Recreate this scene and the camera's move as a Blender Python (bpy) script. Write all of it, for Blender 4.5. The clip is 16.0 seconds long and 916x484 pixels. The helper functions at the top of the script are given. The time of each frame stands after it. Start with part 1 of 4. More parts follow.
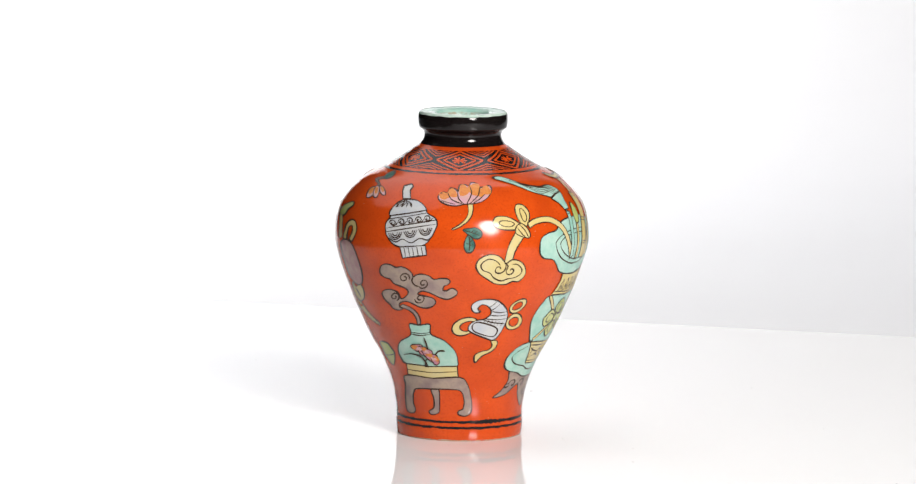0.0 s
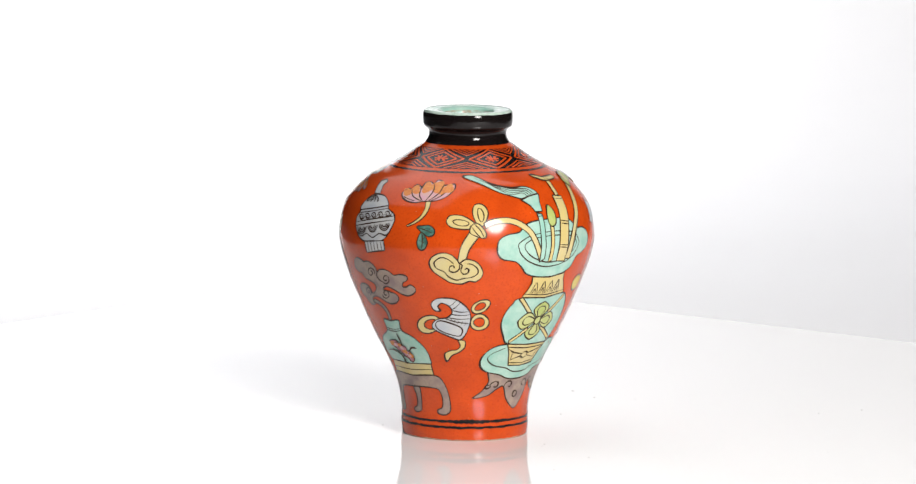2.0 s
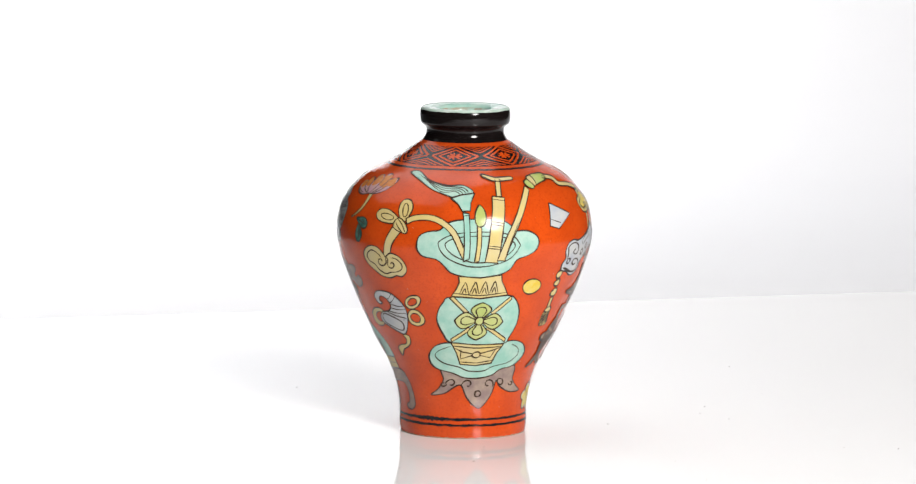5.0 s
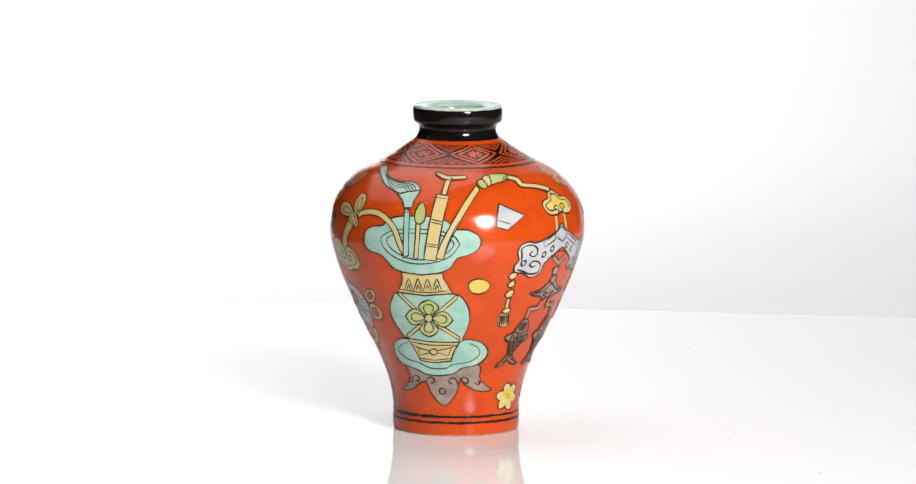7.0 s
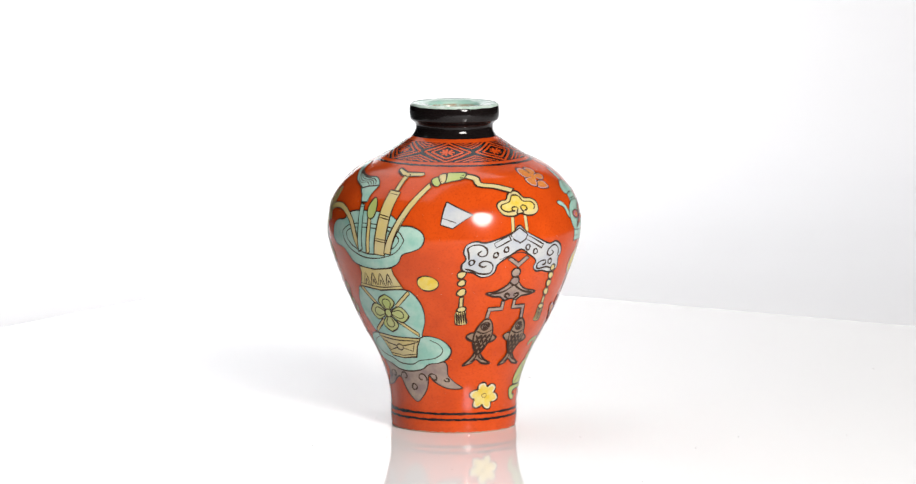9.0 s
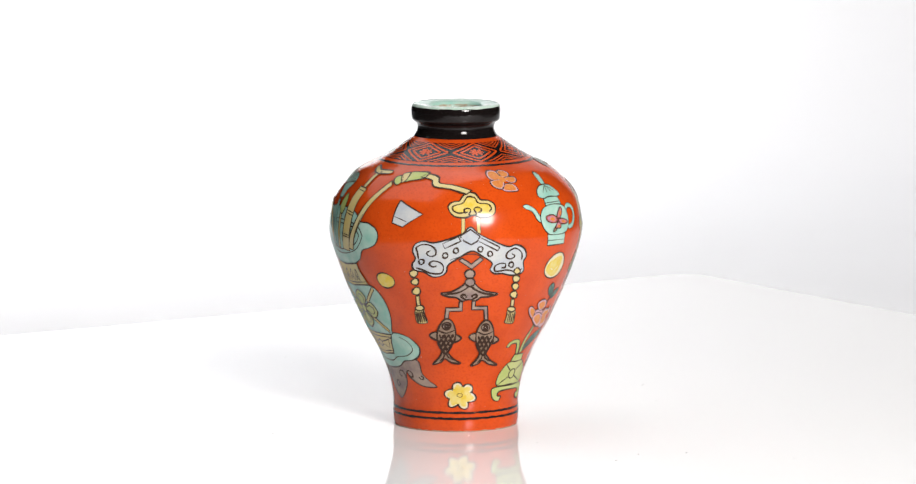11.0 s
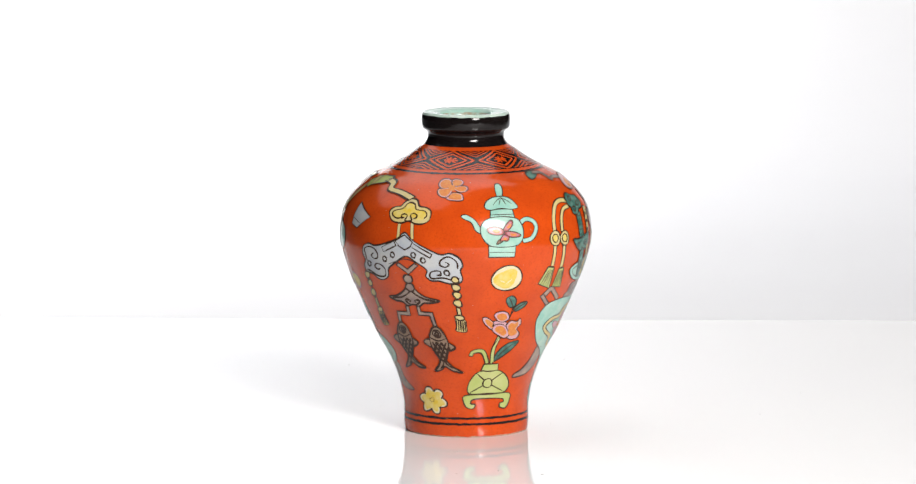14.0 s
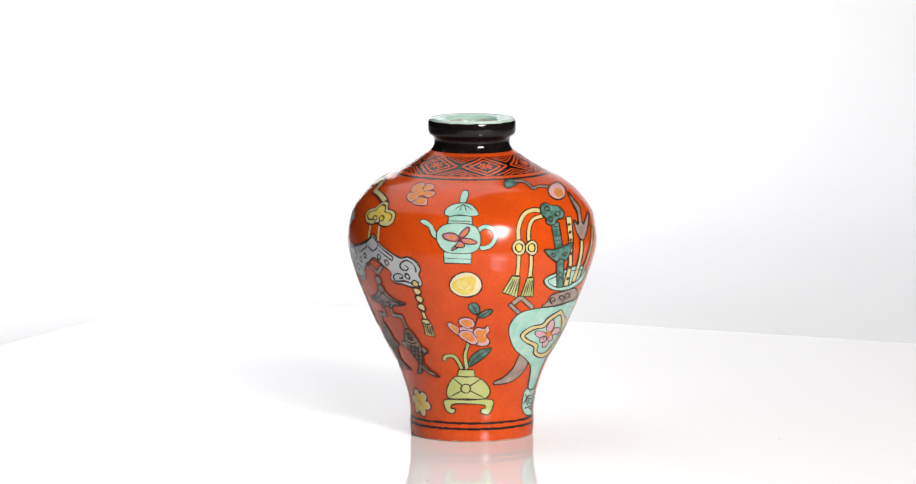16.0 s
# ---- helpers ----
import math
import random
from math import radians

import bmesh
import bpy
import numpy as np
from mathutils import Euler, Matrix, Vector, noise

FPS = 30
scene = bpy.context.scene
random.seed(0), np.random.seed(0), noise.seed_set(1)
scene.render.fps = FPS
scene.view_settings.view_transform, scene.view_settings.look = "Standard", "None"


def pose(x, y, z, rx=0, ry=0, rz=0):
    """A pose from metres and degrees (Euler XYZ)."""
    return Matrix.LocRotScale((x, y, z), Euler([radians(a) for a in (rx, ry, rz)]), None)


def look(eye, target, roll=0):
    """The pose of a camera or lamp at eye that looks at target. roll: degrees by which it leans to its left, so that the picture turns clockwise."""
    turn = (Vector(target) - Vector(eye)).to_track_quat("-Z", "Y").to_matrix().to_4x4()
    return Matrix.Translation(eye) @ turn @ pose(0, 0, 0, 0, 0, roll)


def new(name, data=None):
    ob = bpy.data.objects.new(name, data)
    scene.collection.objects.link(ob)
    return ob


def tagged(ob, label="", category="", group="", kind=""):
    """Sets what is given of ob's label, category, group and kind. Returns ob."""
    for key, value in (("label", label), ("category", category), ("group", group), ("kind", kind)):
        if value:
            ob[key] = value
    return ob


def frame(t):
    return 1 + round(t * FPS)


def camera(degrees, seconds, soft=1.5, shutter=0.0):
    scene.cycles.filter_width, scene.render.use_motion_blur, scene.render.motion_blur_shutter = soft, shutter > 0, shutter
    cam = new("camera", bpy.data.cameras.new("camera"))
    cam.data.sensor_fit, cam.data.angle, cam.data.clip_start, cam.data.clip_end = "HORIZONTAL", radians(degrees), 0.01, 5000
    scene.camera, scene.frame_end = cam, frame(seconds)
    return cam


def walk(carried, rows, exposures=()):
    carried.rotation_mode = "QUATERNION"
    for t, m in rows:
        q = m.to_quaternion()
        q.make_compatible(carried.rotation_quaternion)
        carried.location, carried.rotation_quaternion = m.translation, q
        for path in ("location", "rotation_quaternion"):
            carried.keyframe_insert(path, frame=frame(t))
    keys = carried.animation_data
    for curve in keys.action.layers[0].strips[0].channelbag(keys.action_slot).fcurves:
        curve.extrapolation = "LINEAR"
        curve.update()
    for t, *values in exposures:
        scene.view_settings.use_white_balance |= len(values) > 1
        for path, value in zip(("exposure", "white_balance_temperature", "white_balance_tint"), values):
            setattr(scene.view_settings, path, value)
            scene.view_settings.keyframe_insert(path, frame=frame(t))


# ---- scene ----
# A small coral-red porcelain vase turns on a white glossy square plate in front of a white sweep.
TURN = 11.8                     # degrees per second, clockwise from above
LAG = [(0, 0.0), (1.5, 0.0), (3, -0.1), (4, -0.8), (5, -0.4), (6.5, 0.2), (9, 0.6), (11.5, 1.1), (14, 1.2), (16, 0.6)]
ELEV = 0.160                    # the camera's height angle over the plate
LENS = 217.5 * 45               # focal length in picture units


def turned(t):
    """Degrees that the turntable has gone through at t seconds: nearly even, with a slight hesitation."""
    return TURN * t + float(np.interp(t, [k for k, _ in LAG], [d for _, d in LAG]))


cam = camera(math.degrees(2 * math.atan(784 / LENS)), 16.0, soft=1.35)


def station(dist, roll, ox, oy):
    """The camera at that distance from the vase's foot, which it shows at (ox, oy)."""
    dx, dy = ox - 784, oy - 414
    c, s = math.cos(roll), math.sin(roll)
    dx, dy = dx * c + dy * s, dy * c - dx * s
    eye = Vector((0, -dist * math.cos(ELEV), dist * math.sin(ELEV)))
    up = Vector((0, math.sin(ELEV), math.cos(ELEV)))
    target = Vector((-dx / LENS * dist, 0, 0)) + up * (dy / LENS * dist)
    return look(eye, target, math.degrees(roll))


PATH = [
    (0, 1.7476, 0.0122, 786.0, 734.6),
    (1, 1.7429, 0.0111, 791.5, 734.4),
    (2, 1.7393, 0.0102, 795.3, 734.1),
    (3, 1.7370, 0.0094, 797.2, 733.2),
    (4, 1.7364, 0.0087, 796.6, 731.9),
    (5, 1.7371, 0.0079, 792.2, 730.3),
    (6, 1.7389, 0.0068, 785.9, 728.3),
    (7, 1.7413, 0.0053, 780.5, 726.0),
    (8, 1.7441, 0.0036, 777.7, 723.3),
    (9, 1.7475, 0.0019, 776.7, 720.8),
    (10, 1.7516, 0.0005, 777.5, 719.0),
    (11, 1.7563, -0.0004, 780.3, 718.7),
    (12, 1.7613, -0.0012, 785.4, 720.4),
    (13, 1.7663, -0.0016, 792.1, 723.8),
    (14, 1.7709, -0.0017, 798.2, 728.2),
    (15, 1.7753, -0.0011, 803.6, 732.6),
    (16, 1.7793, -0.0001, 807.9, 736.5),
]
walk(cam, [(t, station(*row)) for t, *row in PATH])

# ---- light ----
world = bpy.data.worlds.new("studio")
world.use_nodes = True
world.node_tree.nodes["Background"].inputs["Color"].default_value = (0.9, 0.93, 1.0, 1)
world.node_tree.nodes["Background"].inputs["Strength"].default_value = 0.12
scene.world = world
scene.view_settings.exposure = 0.05


def softbox(name, eye, target, wide, high, watts, colour=(1, 1, 1)):
    data = bpy.data.lights.new(name, "AREA")
    data.shape, data.size, data.size_y = "RECTANGLE", wide, high
    data.energy, data.color = watts, colour
    lamp = new(name, data)
    lamp.matrix_world = look(eye, target)
    return lamp


softbox("key_softbox", (0.53, -1.07, 0.52), (0, 0, 0.06), 0.38, 0.50, 25, (1, 0.97, 0.93)).data.shape = "ELLIPSE"
# added overhead fill that brightens the plate; no lamp is known there
softbox("top_fill", (-0.66, 0.46, 1.25), (-0.84, 0.26, 0), 1.7, 1.5, 9.8).data.spread = radians(140)
softbox("backdrop_softbox", (-0.58, 0.86, 0.52), (-0.44, 1.26, 0.07), 0.3, 0.3, 9.0)


# ---- materials ----
def material(name, colour, rough=0.5, metal=0.0, vary=0.0, scale=60.0, bump=0.0, coat=0.0, second=None, fine=1500.0, ior=1.5, gloss=0.27, tone=0.84):
    """A painted, glazed or plain surface with variation at two scales; tone scales its colours."""
    colour = tuple(c * tone for c in colour)
    second = second and tuple(c * tone for c in second)
    mat = bpy.data.materials.new(name)
    mat.use_nodes = True
    nodes, links = mat.node_tree.nodes, mat.node_tree.links
    bsdf = nodes["Principled BSDF"]
    bsdf.inputs["Roughness"].default_value = rough
    bsdf.inputs["Metallic"].default_value = metal
    bsdf.inputs["IOR"].default_value = ior
    bsdf.inputs["Specular IOR Level"].default_value = gloss
    bsdf.inputs["Coat Weight"].default_value = coat
    bsdf.inputs["Coat Roughness"].default_value = 0.04
    coord = nodes.new("ShaderNodeTexCoord")
    big, small = nodes.new("ShaderNodeTexNoise"), nodes.new("ShaderNodeTexNoise")
    big.inputs["Scale"].default_value, small.inputs["Scale"].default_value = scale, fine
    big.inputs["Detail"].default_value, small.inputs["Detail"].default_value = 4, 3
    for n in (big, small):
        links.new(coord.outputs["Object"], n.inputs["Vector"])
    mix1, mix2 = nodes.new("ShaderNodeMix"), nodes.new("ShaderNodeMix")
    for m in (mix1, mix2):
        m.data_type = "RGBA"
    other = second or tuple(c * (1 - vary) for c in colour)
    ramp = nodes.new("ShaderNodeMapRange")
    ramp.inputs["From Min"].default_value, ramp.inputs["From Max"].default_value = 0.38, 0.66
    links.new(big.outputs["Fac"], ramp.inputs["Value"])
    links.new(ramp.outputs["Result"], mix1.inputs["Factor"])
    mix1.inputs["A"].default_value, mix1.inputs["B"].default_value = (*colour, 1), (*other, 1)
    grain = nodes.new("ShaderNodeMapRange")
    grain.inputs["From Min"].default_value, grain.inputs["From Max"].default_value = 0.5, 0.8
    grain.inputs["To Max"].default_value = min(1, vary * 1.5)
    links.new(small.outputs["Fac"], grain.inputs["Value"])
    links.new(grain.outputs["Result"], mix2.inputs["Factor"])
    links.new(mix1.outputs["Result"], mix2.inputs["A"])
    mix2.inputs["B"].default_value = (*(c * 0.75 for c in other), 1)
    links.new(mix2.outputs["Result"], bsdf.inputs["Base Color"])
    if bump:
        b = nodes.new("ShaderNodeBump")
        b.inputs["Strength"].default_value, b.inputs["Distance"].default_value = bump, 0.0002
        links.new(big.outputs["Fac"], b.inputs["Height"])
        pits = nodes.new("ShaderNodeBump")
        pits.inputs["Strength"].default_value, pits.inputs["Distance"].default_value = bump, 0.00002
        links.new(small.outputs["Fac"], pits.inputs["Height"])
        links.new(pits.outputs["Normal"], b.inputs["Normal"])
        links.new(b.outputs["Normal"], bsdf.inputs["Normal"])
    return mat


CORAL = material("coral_glaze", (0.60, 0.069, 0.007), 0.15, vary=0.5, scale=110, bump=0.06, second=(0.510, 0.056, 0.006), fine=1600, gloss=0.32)
BLACK = material("black_glaze", (0.008, 0.006, 0.006), 0.10, vary=0.2, scale=260, bump=0.45, gloss=0.26)
BANDINK = material("black_band_enamel", (0.009, 0.007, 0.007), 0.16, vary=0.3, scale=500, bump=0.5, gloss=0.4)
LINE = material("brown_outline_enamel", (0.042, 0.021, 0.012), 0.28, vary=0.3, scale=300, gloss=0.22)
TURQ = material("turquoise_enamel", (0.40, 0.58, 0.50), 0.14, vary=0.2, scale=230, second=(0.27, 0.50, 0.42))
YELLOW = material("pale_yellow_enamel", (0.596, 0.473, 0.186), 0.14, vary=0.15, scale=150, second=(0.574, 0.488, 0.258))
GOLD = material("golden_yellow_enamel", (0.648, 0.463, 0.058), 0.14, vary=0.12, scale=420, second=(0.648, 0.540, 0.190))
PALEGOLD = material("pale_gold_enamel", (0.66, 0.58, 0.34), 0.14, vary=0.1, scale=300, second=(0.66, 0.60, 0.46))
MAUVE = material("mauve_enamel", (0.42, 0.20, 0.30), 0.18, vary=0.2, scale=900, second=(0.50, 0.18, 0.14), bump=0.2)
LIME = material("lime_enamel", (0.382, 0.452, 0.139), 0.14, vary=0.14, scale=150, second=(0.486, 0.509, 0.220))
GREY = material("blue_grey_enamel", (0.520, 0.525, 0.520), 0.14, vary=0.2, scale=190, second=(0.42, 0.45, 0.50))
TAUPE = material("taupe_enamel", (0.350, 0.270, 0.215), 0.18, vary=0.18, scale=260, second=(0.245, 0.178, 0.168))
BROWN = material("fish_brown_enamel", (0.301, 0.215, 0.157), 0.18, vary=0.2, scale=200, second=(0.229, 0.151, 0.108))
PINK = material("pink_enamel", (0.560, 0.316, 0.388), 0.18, vary=0.15, scale=500, bump=0.2, second=(0.574, 0.358, 0.316))
ORANGE = material("burnt_orange_enamel", (0.62, 0.25, 0.06), 0.2, vary=0.3, scale=1300, bump=0.5, second=(0.56, 0.17, 0.05))
GREEN = material("dark_green_enamel", (0.040, 0.115, 0.095), 0.16, vary=0.25, scale=420, second=(0.12, 0.24, 0.20), bump=0.2)
PLUM = material("plum_enamel", (0.258, 0.050, 0.071), 0.18, vary=0.2, scale=300, second=(0.473, 0.157, 0.115))
THROAT = material("stained_turquoise_glaze", (0.40, 0.58, 0.52), 0.2, vary=0.3, scale=700, second=(0.34, 0.25, 0.17), bump=0.3)
LIPGLAZE = material("thin_pale_lip_glaze", (0.52, 0.60, 0.55), 0.12, vary=0.2, scale=600, second=(0.36, 0.50, 0.42))
FOOTCLAY_GLINT = material("unglazed_foot_clay_and_glint", (0.445, 0.301, 0.201), 0.7, vary=0.2, scale=400)
PLATE = material("white_acrylic", (0.88, 0.88, 0.89), 0.05, vary=0.01, scale=6, gloss=0.2, tone=1.0)
SWEEP = material("white_paper", (0.86, 0.86, 0.88), 0.75, vary=0.01, scale=8, tone=1.0)
DARKROOM = material("dark_studio_wall", (0.05, 0.05, 0.055), 0.8, vary=0.2, scale=3, tone=1.0)
POUCH = material("rose_brown_enamel", (0.48, 0.31, 0.27), 0.18, vary=0.2, scale=260, second=(0.40, 0.20, 0.22))
SPECK = material("grey_dust", (0.36, 0.35, 0.34), 0.9, vary=0.2, tone=1.0)


# ---- building helpers ----
def part(name, bm, mat, parent=None, label="", smooth=True):
    mesh = bpy.data.meshes.new(name)
    bm.to_mesh(mesh)
    bm.free()
    for p in mesh.polygons:
        p.use_smooth = smooth
    mesh.materials.append(mat)
    ob = new(name, mesh)
    if parent:
        ob.parent = parent
    return tagged(ob, label) if label else ob


def spline(points, steps=10, closed=False):
    """A smooth line through the points."""
    p = [np.array(q, float) for q in points]
    n = len(p)
    out = []
    for i in range(n if closed else n - 1):
        if closed:
            a, b, c, d = p[i - 1], p[i], p[(i + 1) % n], p[(i + 2) % n]
        else:
            a, b, c, d = p[max(i - 1, 0)], p[i], p[i + 1], p[min(i + 2, n - 1)]
        for s in np.arange(steps) / steps:
            out.append(0.5 * (2 * b + (c - a) * s + (2 * a - 5 * b + 4 * c - d) * s * s + (3 * b - a - 3 * c + d) * s ** 3))
    if not closed:
        out.append(p[-1])
    return np.array(out)


def lathe(profile, segments=192, wobble=None):
    """A turned body from (radius, height) pairs; wobble(angle, r, z) shifts the radius."""
    verts, faces = [], []
    n = len(profile)
    for i in range(segments):
        a = 2 * math.pi * i / segments
        for r, z in profile:
            k = r + (wobble(a, r, z) if wobble else 0)
            verts.append((k * math.cos(a), k * math.sin(a), z))
    for i in range(segments):
        j = (i + 1) % segments
        for k in range(n - 1):
            faces.append((i * n + k, j * n + k, j * n + k + 1, i * n + k + 1))
    mesh = bpy.data.meshes.new("turned")
    mesh.from_pydata(verts, [], faces)
    bm = bmesh.new()
    bm.from_mesh(mesh)
    bpy.data.meshes.remove(mesh)
    return bm


# ---- the sweep and the room ----
def sweep():
    """White paper that runs flat under the plate and curves up behind it."""
    left, right, front, back, bend, top = -0.32, 0.62, -0.75, 1.35, 0.5, 1.9
    line = [(front, -0.03)] + [(y, -0.03) for y in np.linspace(front + 0.1, back - bend, 8)]
    line += [(back - bend + bend * math.sin(a), -0.03 + bend - bend * math.cos(a)) for a in np.linspace(0.1, math.pi / 2, 16)]
    line += [(back, z) for z in np.linspace(0.6, top, 6)]
    bm = bmesh.new()
    cols = [[bm.verts.new((x, y, z)) for y, z in line] for x in np.linspace(left, right, 9)]
    for a, b in zip(cols, cols[1:]):
        for i in range(len(line) - 1):
            bm.faces.new((a[i], b[i], b[i + 1], a[i + 1]))
    ob = part("backdrop", bm, SWEEP)
    thick = ob.modifiers.new("thickness", "SOLIDIFY")
    thick.thickness, thick.offset = 0.002, -1
    return tagged(ob, "white seamless paper sweep curving up behind the plate", "backdrop", kind="structure")


sweep()


def box(bm, lo, hi):
    m = Matrix.LocRotScale([(a + b) / 2 for a, b in zip(lo, hi)], None, [b - a for a, b in zip(lo, hi)])
    bmesh.ops.create_cube(bm, size=1, matrix=m)


def room():
    """The dim studio round the table."""
    for name, lo, hi in (("floor", (-3, -4, -0.86), (3, 3, -0.80)), ("ceiling", (-3, -4, 2.6), (3, 3, 2.66)),
                         ("wall_north", (-3, 3, -0.8), (3, 3.1, 2.6)), ("wall_south", (-3, -4.1, -0.8), (3, -4, 2.6)),
                         ("wall_east", (3, -4, -0.8), (3.1, 3, 2.6)), ("wall_west", (-3.1, -4, -0.8), (-3, 3, 2.6))):
        bm = bmesh.new()
        box(bm, lo, hi)
        tagged(part(name, bm, DARKROOM, smooth=False), "dim dark grey studio " + name.split("_")[0], name.split("_")[0], kind="structure")
    bm = bmesh.new()
    box(bm, (-2.2, -0.75, -0.80), (2.2, 1.36, -0.034))
    tagged(part("table", bm, DARKROOM, smooth=False), "dark studio table under the white sweep", "table")


room()


def plate():
    """The square turning plate, with rounded corners and a softened edge."""
    half, round_, thick = 0.2445, 0.010, 0.006
    ring = []
    for cx, cy, a0 in ((1, 1, 0), (-1, 1, 90), (-1, -1, 180), (1, -1, 270)):
        for k in range(9):
            a = radians(a0 + k * 11.25)
            ring.append((cx * (half - round_) + round_ * math.cos(a), cy * (half - round_) + round_ * math.sin(a)))
    ring = [(x + -0.018, y + 0.005) for x, y in ring]
    bm = bmesh.new()
    top = bm.faces.new([bm.verts.new((x, y, -0.0007)) for x, y in ring])
    made = bmesh.ops.extrude_face_region(bm, geom=[top])
    for v in made["geom"]:
        if isinstance(v, bmesh.types.BMVert):
            v.co.z = -thick
    bmesh.ops.recalc_face_normals(bm, faces=bm.faces)
    edges = [e for e in bm.edges if e.verts[0].co.z == e.verts[1].co.z]
    bmesh.ops.bevel(bm, geom=edges, offset=0.0012, segments=2, affect="EDGES")
    base = new("turntable")
    tagged(base, "square white glossy acrylic turntable plate under the vase", "turntable")
    part("plate", bm, PLATE, base, smooth=False)
    hub = lathe([(0.0, -0.006), (0.10, -0.006), (0.10, -0.029), (0.0, -0.029)], 64)
    part("hub", hub, PLATE, base, smooth=False)
    return base


turntable = plate()

# ---- the vase ----
PROFILE = [(0.0185, -0.0007), (0.0189, -0.0003), (0.01920, 0.0022), (0.01925, 0.0080), (0.0206, 0.0150), (0.0236, 0.0227), (0.0279, 0.0307),
           (0.0324, 0.0405), (0.0360, 0.0495), (0.0383, 0.0575), (0.0384, 0.0630), (0.0371, 0.0690), (0.0340, 0.0737),
           (0.0292, 0.0782), (0.0234, 0.0812), (0.0193, 0.0835), (0.0159, 0.0858), (0.0128, 0.0880)]
NECK = [(0.0128, 0.0880), (0.0119, 0.0895), (0.0117, 0.0909), (0.0120, 0.0919), (0.0128, 0.0926), (0.0134, 0.0932),
        (0.01362, 0.0950), (0.01358, 0.0965), (0.01335, 0.0973), (0.01295, 0.0977)]
MOUTH = [(0.01295, 0.0977), (0.0124, 0.0978), (0.0110, 0.09775), (0.0093, 0.0976), (0.0081, 0.0972), (0.0077, 0.0967)]
INSIDE = [(0.0077, 0.0967), (0.0074, 0.0958), (0.0072, 0.0935), (0.0072, 0.0900), (0.0078, 0.088), (0.0150, 0.082)]
CURVE = spline(PROFILE, 16)
GRADE = np.gradient(CURVE[:, 0]) / np.gradient(CURVE[:, 1])


def skin(theta, z, lift=0.0):
    """Points on the vase's body: theta in degrees (0 faces the camera at the start), height z, lifted off the glaze."""
    z = np.asarray(z, float)
    r, g = np.interp(z, CURVE[:, 1], CURVE[:, 0]), np.interp(z, CURVE[:, 1], GRADE)
    n = np.sqrt(1 + g * g)
    a = np.radians(np.asarray(theta, float) - 90)
    rr = r + lift / n
    return np.stack([rr * np.cos(a), rr * np.sin(a), z - lift * g / n], -1)


vase = new("vase")
tagged(vase, "miniature coral-red porcelain vase with painted antique emblems, on a white plate", "vase")
foot = [(0.0, 0.0006), (0.0150, 0.0006), (0.0158, -0.0007), (0.0185, -0.0007)]
part("body", lathe([tuple(p) for p in CURVE], 288), CORAL, vase, "glossy coral-red glazed body")
part("foot_ring", lathe(foot, 128), FOOTCLAY_GLINT, vase, "unglazed pale clay foot")
part("neck", lathe([tuple(p) for p in spline(NECK, 8)], 160), BLACK, vase, "black glazed neck with a thick rolled lip")
part("mouth", lathe([tuple(p) for p in spline(MOUTH, 8)], 160), TURQ, vase, "turquoise glazed rolled mouth rim")
part("throat", lathe([tuple(p) for p in spline(INSIDE, 8)], 128), THROAT, vase, "stained turquoise throat")


def lip_edge():
    """The pale glaze that runs unevenly over the lip's outer edge."""
    bm = bmesh.new()
    rows = []
    for i in range(240):
        a = 2 * math.pi * i / 240
        c, s = math.cos(a), math.sin(a)
        sag = 0.00016 + 0.00016 * noise.noise((c * 5, s * 5, 1.0)) + 0.00012 * noise.noise((c * 22, s * 22, 4.0))
        rows.append([bm.verts.new((r * c, r * s, z)) for r, z in ((0.01270, 0.09788), (0.01300, 0.09776), (0.01328, 0.09752), (0.01345, 0.09735 - sag))])
    for p, q in zip(rows, rows[1:] + rows[:1]):
        for k in range(3):
            bm.faces.new((p[k], q[k], q[k + 1], p[k + 1]))
    bmesh.ops.recalc_face_normals(bm, faces=bm.faces)
    part("lip_glaze", bm, LIPGLAZE, vase, "uneven pale glaze edge on the black lip")


lip_edge()


